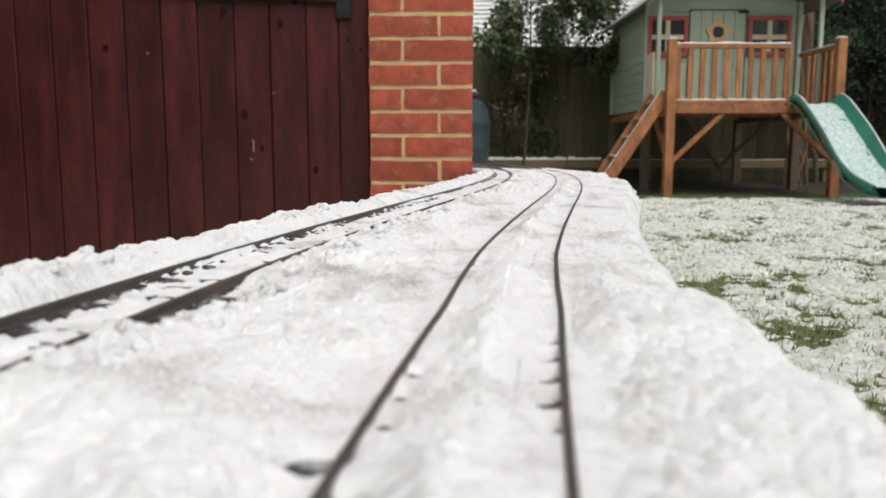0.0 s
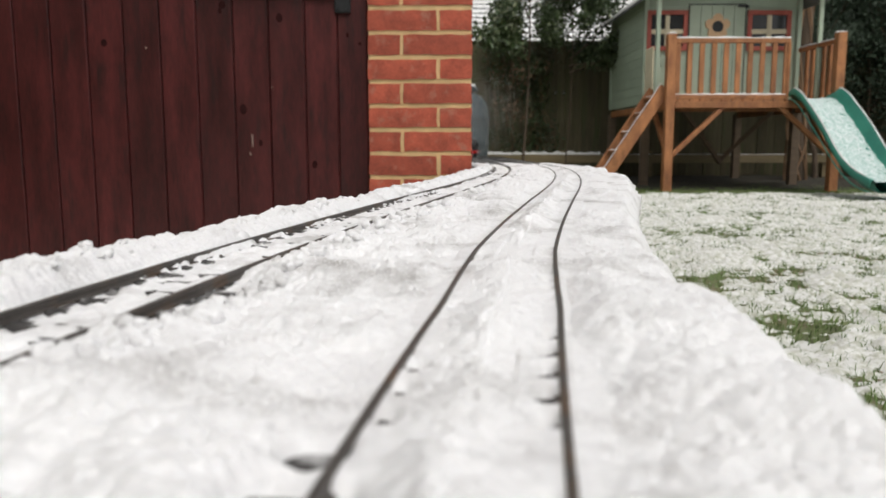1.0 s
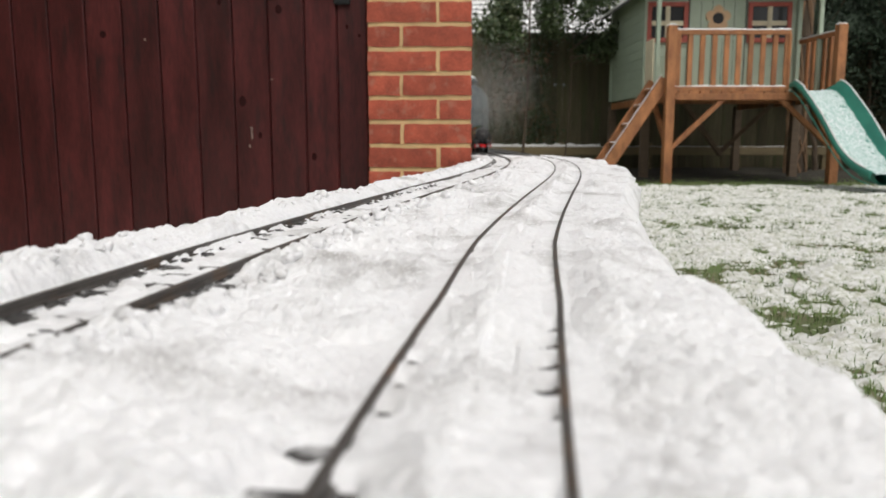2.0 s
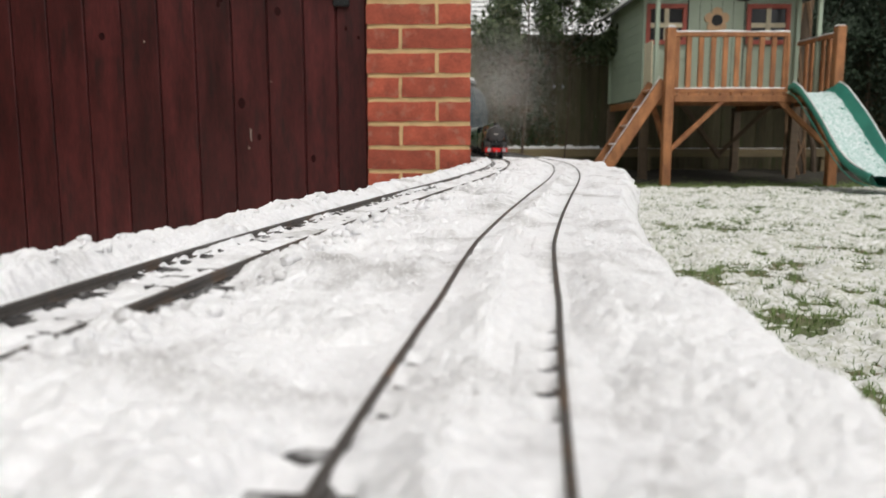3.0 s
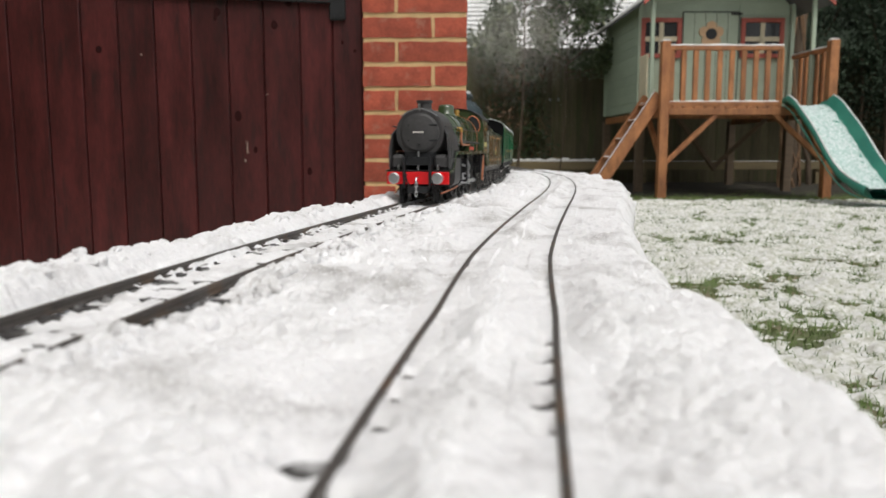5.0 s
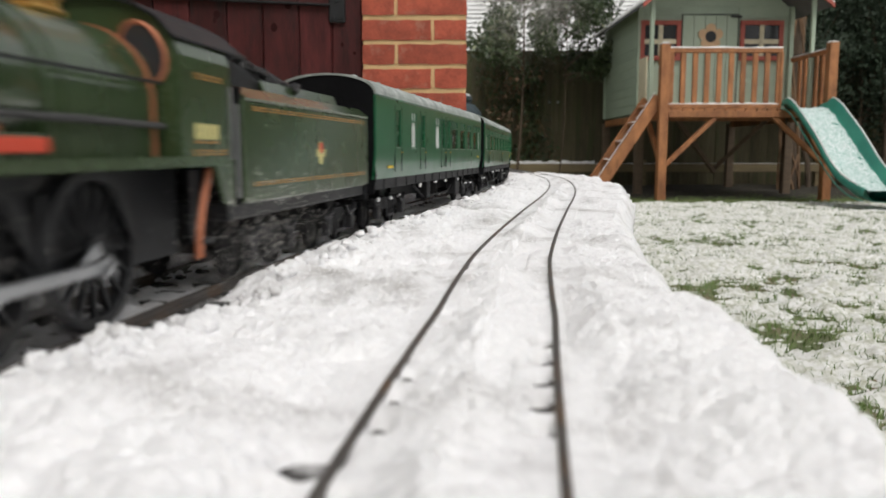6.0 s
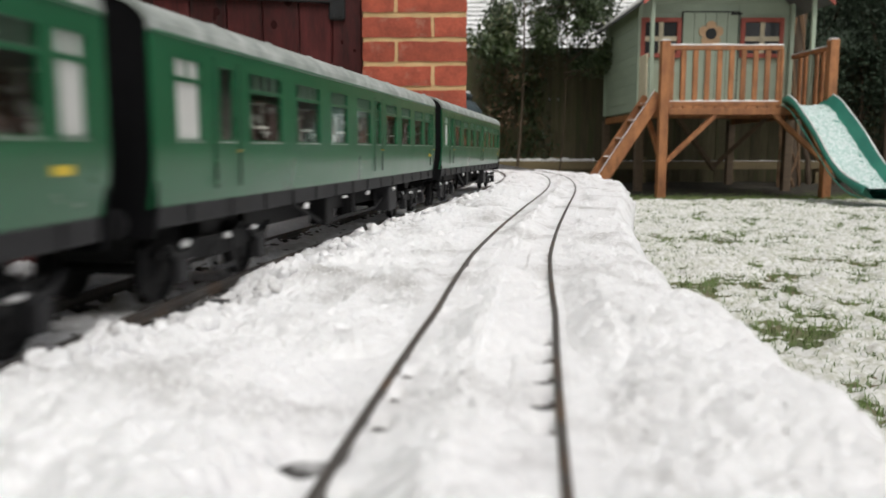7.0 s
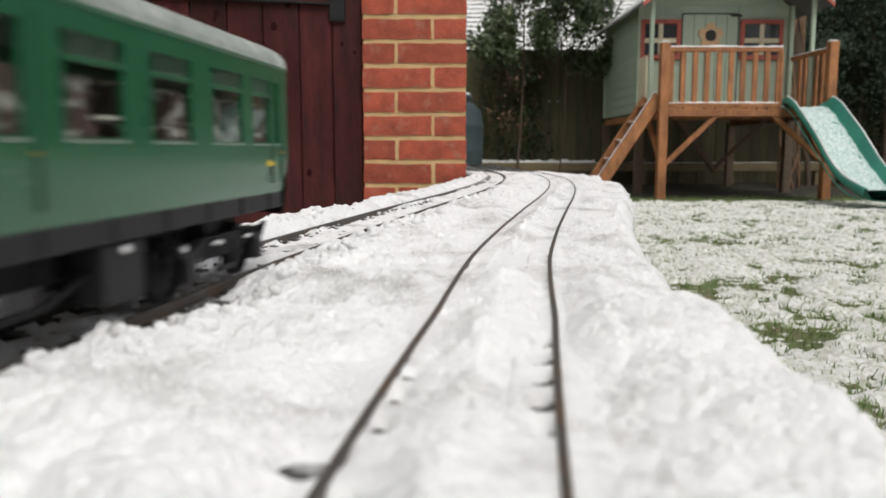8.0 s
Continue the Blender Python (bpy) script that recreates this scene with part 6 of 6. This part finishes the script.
def coach(label, windows, front_panel=False):
    """windows: (from, to, kind) in metres behind the front; kinds: large, narrow, white."""
    e = thing("passenger_coach", pose(0, 0, RAIL_TOP), label, "railway coach", "coaches of the train")
    e.rotation_mode = "QUATERNION"
    L = COACH_LEN
    sill, split, head = 0.0670, 0.0910, 0.0998
    for s in (-1, 1):
        bm = bmesh.new()
        ya, yb = sorted((s * HALF, s * (HALF - 0.0016)))

        def panel(a, b, z0, z1):
            # the lower side tucks in slightly
            def y(yy, z):
                return yy - s * 0.0026 * max(0, (0.068 - z) / 0.0265) ** 2
            zs = [z0] + [z for z in (0.044, 0.047, 0.050, 0.053, 0.056, 0.059, 0.062, 0.065) if z0 < z < z1] + [z1]
            loft(bm, [[(-a, y(ya, z), z), (-b, y(ya, z), z), (-b, y(yb, z), z), (-a, y(yb, z), z)] for z in zs])
        x = 0.0
        for a, b, kind in windows:
            panel(x, a, SIDE_LO, SIDE_HI)
            panel(a, b, SIDE_LO, sill)
            panel(a, b, head, SIDE_HI)
            x = b
        panel(x, L, SIDE_LO, SIDE_HI)
        bmesh.ops.remove_doubles(bm, verts=bm.verts, dist=0.00002)
        side = part("body_side", bm, COACH_GREEN, e, "glossy green coach side")
        for a, b, kind in windows:
            yc = s * (HALF - 0.0011)
            ym, yM = sorted((yc, yc - s * 0.0004))
            pane = part("window", boxed(-b, -a, ym, yM, sill, head), FROSTED if kind == "white" else PANE, side, "white frosted window" if kind == "white" else "clear coach window")
            if kind != "white":
                pane.visible_shadow = False
            bm = bmesh.new()
            t = 0.0008
            y0, y1 = sorted((s * (HALF - 0.0014), s * (HALF + 0.0002)))
            box(bm, -b, -a, y0, y1, sill, sill + t), box(bm, -b, -a, y0, y1, head - t, head)
            box(bm, -b, -b + t, y0, y1, sill + t, head - t), box(bm, -a - t, -a, y0, y1, sill + t, head - t)
            bars = bmesh.new()
            if kind != "narrow":
                y0, y1 = sorted((s * (HALF - 0.0014), s * (HALF + 0.0001)))
                box(bm, -b + t, -a - t, y0, y1, split - 0.0007, split + 0.0007)
                for k in (1, 2, 3) if kind == "large" else (1,):
                    xm = -a - (b - a) * k / (4 if kind == "large" else 2)
                    box(bars, xm - 0.0006, xm + 0.0006, y0, y1, split + 0.0011, head - t)
                box(bars, -b + t, -a - t, y0, y1, split + 0.0008, split + 0.0011)
                part("ventilator_bar", bars, VENT, pane, "pale grey-green sliding ventilator bars")
            else:
                bars.free()
            part("window_frame", bm, COACH_GREEN, pane)
            y0, y1 = sorted((s * (HALF + 0.0003), s * (HALF - 0.001)))
            part("window_sill", boxed(-b, -a, y0, y1, sill - 0.0004, sill - 0.0001), FROSTED, pane, "thin pale sill")
            if kind == "narrow":
                # door edges, hinges and handle beside narrow door windows
                bm = bmesh.new()
                y0, y1 = sorted((s * (HALF - 0.0005), s * (HALF + 0.0002)))
                for xd in (a - 0.004, b + 0.004):
                    box(bm, -xd - 0.0003, -xd + 0.0003, y0, y1, 0.047, 0.1025)
                part("door_gap", bm, UNDERFRAME, side)
                bm = bmesh.new()
                for z in (0.049, 0.058, 0.066):
                    box(bm, -a + 0.0030, -a + 0.0060, min(s * HALF, s * (HALF + 0.0008)), max(s * HALF, s * (HALF + 0.0008)), z, z + 0.0014, 0.0002)
                part("door_hinge", bm, COACH_GREEN, side)
                bm = bmesh.new()
                tube(bm, [(-b - 0.0018, s * HALF, 0.063), (-b - 0.0018, s * (HALF + 0.0015), 0.063), (-b - 0.0005, s * (HALF + 0.0017), 0.063)], 0.0006, 6)
                part("door_handle", bm, BRASS, side, "small brass door handle")
        # yellow data panel and gutter
        y0, y1 = sorted((s * (HALF - 0.0006), s * (HALF + 0.00015)))
        part("data_panel", boxed(-L + 0.022, -L + 0.032, y0, y1, 0.0560, 0.0590), YELLOW, side, "small yellow panel")
        if front_panel:
            part("data_panel", boxed(-0.050, -0.036, y0, y1, 0.0500, 0.0522), YELLOW, side, "small yellow panel")
        y0, y1 = sorted((s * (HALF - 0.0010), s * (HALF + 0.0007)))
        part("gutter", boxed(-L, 0, y0, y1, SIDE_HI, SIDE_HI + 0.0014, 0.0003), COACH_GREEN, e, "thin rain gutter")
        part("solebar", boxed(-L + 0.004, -0.004, min(s * 0.0365, s * 0.0385), max(s * 0.0365, s * 0.0385), 0.0335, 0.0418, 0.0004), SOLEBAR, e, "dusty black solebar")
        for x in np.arange(0.03, L - 0.02, 0.038):
            part("footboard_bracket", boxed(-x - 0.001, -x + 0.001, min(s * 0.0384, s * 0.0393), max(s * 0.0384, s * 0.0393), 0.0335, 0.0415), SOLEBAR, e)
        # battery boxes, truss and steps between the bogies
        part("battery_box", boxed(-0.395, -0.368, min(s * 0.024, s * 0.0365), max(s * 0.024, s * 0.0365), 0.0120, 0.0330, 0.0008), SOLEBAR, e, "dusty battery box")
        part("battery_box", boxed(-0.232, -0.214, min(s * 0.022, s * 0.034), max(s * 0.022, s * 0.034), 0.0150, 0.0330, 0.0008), UNDERFRAME, e)
        bm = bmesh.new()
        bar(bm, (-0.165, s * 0.030, 0.032), (-0.215, s * 0.030, 0.0165), 0.0016, 0.0022), bar(bm, (-0.215, s * 0.030, 0.0165), (-0.345, s * 0.030, 0.0165), 0.0016, 0.0022)
        bar(bm, (-0.345, s * 0.030, 0.0165), (-0.398, s * 0.030, 0.032), 0.0016, 0.0022)
        for x in (-0.215, -0.28, -0.345):
            bar(bm, (x, s * 0.030, 0.0165), (x, s * 0.030, 0.034), 0.0014, 0.0014)
        part("truss", bm, UNDERFRAME, e)
    part("floor", boxed(-L + 0.001, -0.001, -0.0385, 0.0385, 0.0418, 0.0435), UNDERFRAME, e)
    part("keel", boxed(-0.43, -0.120, -0.020, 0.020, 0.0205, 0.0416, 0.001), UNDERFRAME, e)
    part("vacuum_cylinder", cyl(bmesh.new(), (-0.300, 0.020, 0.014), (-0.300, 0.020, 0.0416), 0.0075, 14), UNDERFRAME, e)
    # roof with ribs and ventilators
    n = 22
    prof = [(-(HALF + 0.0003) * math.cos(a), SIDE_HI + 0.0014 + 0.0162 * math.sin(a) ** 0.85) for a in np.linspace(0, math.pi, n)]
    low = [(y * 0.965, z - 0.0016) for y, z in prof[::-1]]
    bm = bmesh.new()
    loft(bm, [[(x, y, z) for y, z in prof + low] for x in (0.0, -L)])
    roof = part("roof", bm, ROOF_GREY, e, "grey roof dusted with snow")
    for x in np.arange(0.035, L, 0.07):
        for y in (-0.013, 0.013):
            bm = bmesh.new()
            zt = SIDE_HI + 0.0014 + 0.0162 * math.sqrt(1 - (y / HALF) ** 2)
            tube(bm, [(-x, y, zt - 0.001), (-x, y, zt + 0.0016), (-x, y, zt + 0.0026)], [0.0024, 0.0024, 0.0012], 10)
            part("ventilator", bm, ROOF_GREY, roof, "snowy roof ventilator")
    # ends with corridor gangway
    for x, d in ((0.0, 1), (-L, -1)):
        bm = bmesh.new()
        outp = [(-HALF + 0.003, 0.0300), (-HALF + 0.001, SIDE_LO)] + [(y * 0.97, z - 0.0004) for y, z in prof] + [(HALF - 0.001, SIDE_LO), (HALF - 0.003, 0.0300)]
        xa = x - d * 0.0008
        loft(bm, [[(xa, y, z) for y, z in outp], [(xa - d * 0.0016, y, z) for y, z in outp]])
        end = part("end_wall", bm, END_BLACK, e, "black end wall")
        bm = bmesh.new()
        for k in range(4):
            xx = x + d * 0.0022 * k
            box(bm, min(xx, xx + d * 0.0014), max(xx, xx + d * 0.0014), -0.0155, -0.0125, 0.034, 0.104)
            box(bm, min(xx, xx + d * 0.0014), max(xx, xx + d * 0.0014), 0.0125, 0.0155, 0.034, 0.104)
            box(bm, min(xx, xx + d * 0.0014), max(xx, xx + d * 0.0014), -0.0125, 0.0125, 0.101, 0.104)
        part("gangway", bm, END_BLACK, end, "black concertina gangway")
        for y in (-0.026, 0.026):
            bm = bmesh.new()
            cyl(bm, (x, y, 0.036), (x + d * 0.0055, y, 0.036), 0.0026, 12), cyl(bm, (x + d * 0.0055, y, 0.036), (x + d * 0.0068, y, 0.036), 0.0058, 16)
            part("buffer", bm, SOLEBAR, end)
    # inside: seats in rows and tables
    chair = boxed(-0.0055, 0.0045, 0.010, 0.0375, 0.0435, 0.0870, 0.0010)
    box(chair, -0.0100, 0.0100, 0.010, 0.0370, 0.0435, 0.0730, 0.0010)
    first = None
    for k, x in enumerate(np.arange(0.0565, L - 0.02, 0.0335)):
        for s in (1, -1):
            m = pose(-x, 0, 0) if s > 0 else pose(-x, 0, 0, 0, 0, 180)
            if first is None:
                first = part("seat", chair, SEAT, e, "brown seat whose pale mottling stands in for window reflections")
                first.matrix_local = m
            else:
                again(first, m)
    cover = boxed(-0.0041, 0.0041, 0.0135, 0.0215, 0.0795, 0.0876, 0.0006)
    box(cover, -0.0041, 0.0041, 0.0255, 0.0335, 0.0795, 0.0876, 0.0006)
    lace = None
    for x in np.arange(0.0565, L - 0.02, 0.0335):
        for m in (pose(-x, 0, 0), pose(-x, 0, 0, 0, 0, 180)):
            if lace is None:
                lace = part("headrest_cover", cover, WHITE, e, "white headrest cover")
                lace.matrix_local = m
            else:
                again(lace, m)
    for x in np.arange(0.107, L - 0.05, 0.067):
        part("table", boxed(-x - 0.006, -x + 0.006, 0.014, 0.0380, 0.0740, 0.0752), WHITE, e, "small pale table")
    for x in (0.075, 0.312, L - 0.022):
        part("partition", boxed(-x - 0.0006, -x + 0.0006, -0.038, 0.038, 0.0436, 0.104), COMPARTMENT, e)
    for x in (0.070, L - 0.070):
        bogie_frame(e, -x, 0.080, 0.0133, UNDERFRAME)
    # flecks of snow thrown onto the sides
    rs = np.random.RandomState(61)
    for s in (-1, 1):
        bm = bmesh.new()
        for _ in range(34):
            x, z, w, h = rs.uniform(0.01, L - 0.01), 0.066 - 0.020 * rs.rand() ** 2, rs.uniform(0.0001, 0.0004), rs.uniform(0.0001, 0.00025)
            y0, y1 = sorted((s * (HALF - 0.003), s * (HALF + 0.0001)))
            box(bm, -x - w, -x + w, y0, y1, z - h, z + h)
        tagged(part("speck", bm, ROOF_GREY, e, "tiny specks of snow on the paint"), kind="stuff")
    # crumbs of snow caught on the running gear
    for x in (0.036, 0.075, 0.104, 0.168, 0.243, 0.300, 0.381, 0.436, 0.472, 0.510):
        for s in (1, -1):
            b = bmesh.new()
            bmesh.ops.create_icosphere(b, subdivisions=2, radius=1)
            size = (rs.uniform(0.0020, 0.0060), rs.uniform(0.0012, 0.0022), rs.uniform(0.0010, 0.0022))
            low = x < 0.12 or x > 0.43
            z = rs.uniform(0.0205, 0.0245) if low else rs.uniform(0.030, 0.0345)
            y = s * (0.0318 if low else 0.0372)
            for v in b.verts:
                v.co = Vector((-x, y, z)) + Vector([q * g * rs.uniform(0.75, 1.2) for q, g in zip(v.co, size)])
            part("snow_clump", b, SNOW_CRUMB, e, "clump of snow caught on the frame", True)
    return e


OPEN_COACH = ((0.016, 0.037, "white"), (0.053, 0.069, "narrow"), (0.084, 0.125, "large"), (0.146, 0.185, "large"), (0.205, 0.240, "large"), (0.262, 0.298, "large"),
              (0.313, 0.327, "narrow"), (0.343, 0.379, "large"), (0.396, 0.431, "large"), (0.449, 0.485, "large"), (0.496, 0.522, "large"), (0.528, 0.536, "narrow"))
BRAKE_COACH = ((0.062, 0.077, "narrow"), (0.117, 0.137, "white"), (0.159, 0.173, "narrow"), (0.226, 0.250, "white"), (0.262, 0.276, "narrow"), (0.290, 0.306, "narrow"),
               (0.320, 0.357, "large"), (0.375, 0.411, "large"), (0.429, 0.462, "large"), (0.479, 0.514, "large"), (0.521, 0.537, "white"))
engine, engine_rods = loco()
coal_tender = tender()
coaches = [coach("green brake coach with a snow-dusted grey roof behind the tender", BRAKE_COACH, True),
           coach("green passenger coach with large windows in mid-train", OPEN_COACH),
           coach("green passenger coach at the tail of the train", OPEN_COACH)]


# ---- steam: clouds of fine droplets that drift off behind the engine ----
def steam_puff(mesh_seed, radius, count, size):
    rs = np.random.RandomState(mesh_seed)
    core = rs.normal(size=(9, 3)) * radius * 0.45
    c = core[rs.randint(0, 9, count)] + rs.normal(size=(count, 3)) * radius * (0.30 + 0.25 * rs.rand(count, 1))
    a = rs.normal(size=(count, 3, 3)) * size
    co = (c[:, None, :] + a).reshape(-1, 3)
    me = bpy.data.meshes.new("steam_puff")
    me.from_pydata(co.tolist(), [], np.arange(3 * count).reshape(-1, 3).tolist())
    me.materials.append(STEAM)
    return me


def steam(meshes, name_label):
    ob = new("steam_puff", meshes)
    return tagged(ob, name_label, "steam", "puffs of steam from the engine")


SMALL = [steam_puff(100 + i, 0.13, 28000, 0.00040) for i in range(2)]
LARGE = [steam_puff(200 + i, 0.23, 62000, 0.00042) for i in range(2)]

WISP = [steam_puff(300 + i, 0.030, 2600, 0.00024) for i in range(2)]

# ---- everything that moves ----
RUN_T = (-1.0, 4.2, 5.8, 6.3, 7.0, 7.5, 8.0, 9.0)
RUN_S = (6.27, 1.645, 0.211, -0.231, -0.866, -1.362, -1.858, -2.86)  # place of the engine's front along the line


def front_at(t):
    k = np.linspace(-0.25, 0.25, 11)
    return float(np.mean(np.interp(t + k, RUN_T, RUN_S)))


def vehicle_pose(front, length, inset):
    """The pose of a vehicle whose ends ride on the line."""
    a, b = at_length(front + inset), at_length(front + length - inset)
    f = (a - b).normalized()
    side = Vector((0, 0, 1)).cross(f).normalized()
    up = f.cross(side)
    m = Matrix((f, side, up)).transposed().to_4x4()
    m.translation = a + f * inset
    return m


def motions():
    times = [i / 10 for i in range(81)]
    frames = [i / 30 for i in range(241)]
    trains = [(engine, 0.0, 0.338, 0.06), (coal_tender, 0.343, 0.236, 0.055)]
    trains += [(c, behind, COACH_LEN, 0.070) for c, behind in zip(coaches, (0.590, 1.174, 1.752))]
    for ob, behind, length, inset in trains:
        walk(ob, [(t, vehicle_pose(front_at(t) + behind, length, inset)) for t in times])
    run = [front_at(0) - front_at(t) for t in frames]
    for w, r, symmetry in WHEELS:
        at, angle, rows = Vector(w.location), 0.0, []
        for i, t in enumerate(frames):
            if i:
                step = math.degrees((run[i] - run[i - 1]) / r)
                angle += step % symmetry if symmetry < 360 else step
            rows.append((t, pose(*at, 0, angle, 0)))
        walk(w, rows)
    for s, rod, con, cross in engine_rods:
        rr, cc, xx = [], [], []
        for i, t in enumerate(frames):
            a = run[i] / 0.029 + (0 if s > 0 else math.pi / 2)
            px, pz = 0.0095 * math.sin(a), 0.0095 * math.cos(a)
            rr.append((t, pose(px, 0, 0.029 + pz)))
            pin = (-0.187 + px, 0.029 + pz)
            tilt = math.asin(pz / 0.066)
            head = pin[0] + 0.066 * math.cos(tilt)
            cc.append((t, pose(head, 0, 0.029, 0, -math.degrees(-tilt), 0)))
            xx.append((t, pose(head, 0, 0.029)))
        walk(rod, rr), walk(con, cc), walk(cross, xx)
    # leaking steam low beside the wheels
    for k, (back, side, up) in enumerate(((0.12, 0.050, 0.012), (0.34, 0.050, 0.018))):
        rows = []
        for t in times:
            m = vehicle_pose(front_at(t) + back, 0.05, 0.01)
            rows.append((t, m @ pose(0, side, up, 0, 0, 40 * math.sin(t + k))))
        walk(steam(WISP[k % 2], "faint wisp of steam beside the engine's wheels"), rows)
    # each puff leaves the chimney, rises, drifts to the right and thins out
    rs = random.Random(77)
    for k in range(13):
        born = -2.6 + 0.44 * k
        rows = []
        dx, dy, spin = rs.uniform(-0.01, 0.085), rs.uniform(0.0, 0.09), rs.uniform(-9, 9)
        rise = rs.uniform(0.12, 0.20)
        start = at_length(front_at(max(born, -0.7)) + 0.05) + Vector((0.07 + 0.03 * (born < 0), 0.10, 0.15))
        for t in [i / 4 for i in range(33)]:
            age = t - born
            if age < 0:
                p = at_length(front_at(t) + 0.05) + Vector((-0.42, 0.20, 0.10))
            else:
                p = start + Vector((dx * age, dy * age, rise * (1 - math.exp(-age * 0.9)) + 0.03 * age + 0.022 * age * age))
            rows.append((t, pose(*p, 0, 0, spin * max(age, 0))))
        walk(steam(LARGE[k % 2] if k % 3 else SMALL[k % 2], "thin drifting puff of white steam"), rows)


motions()
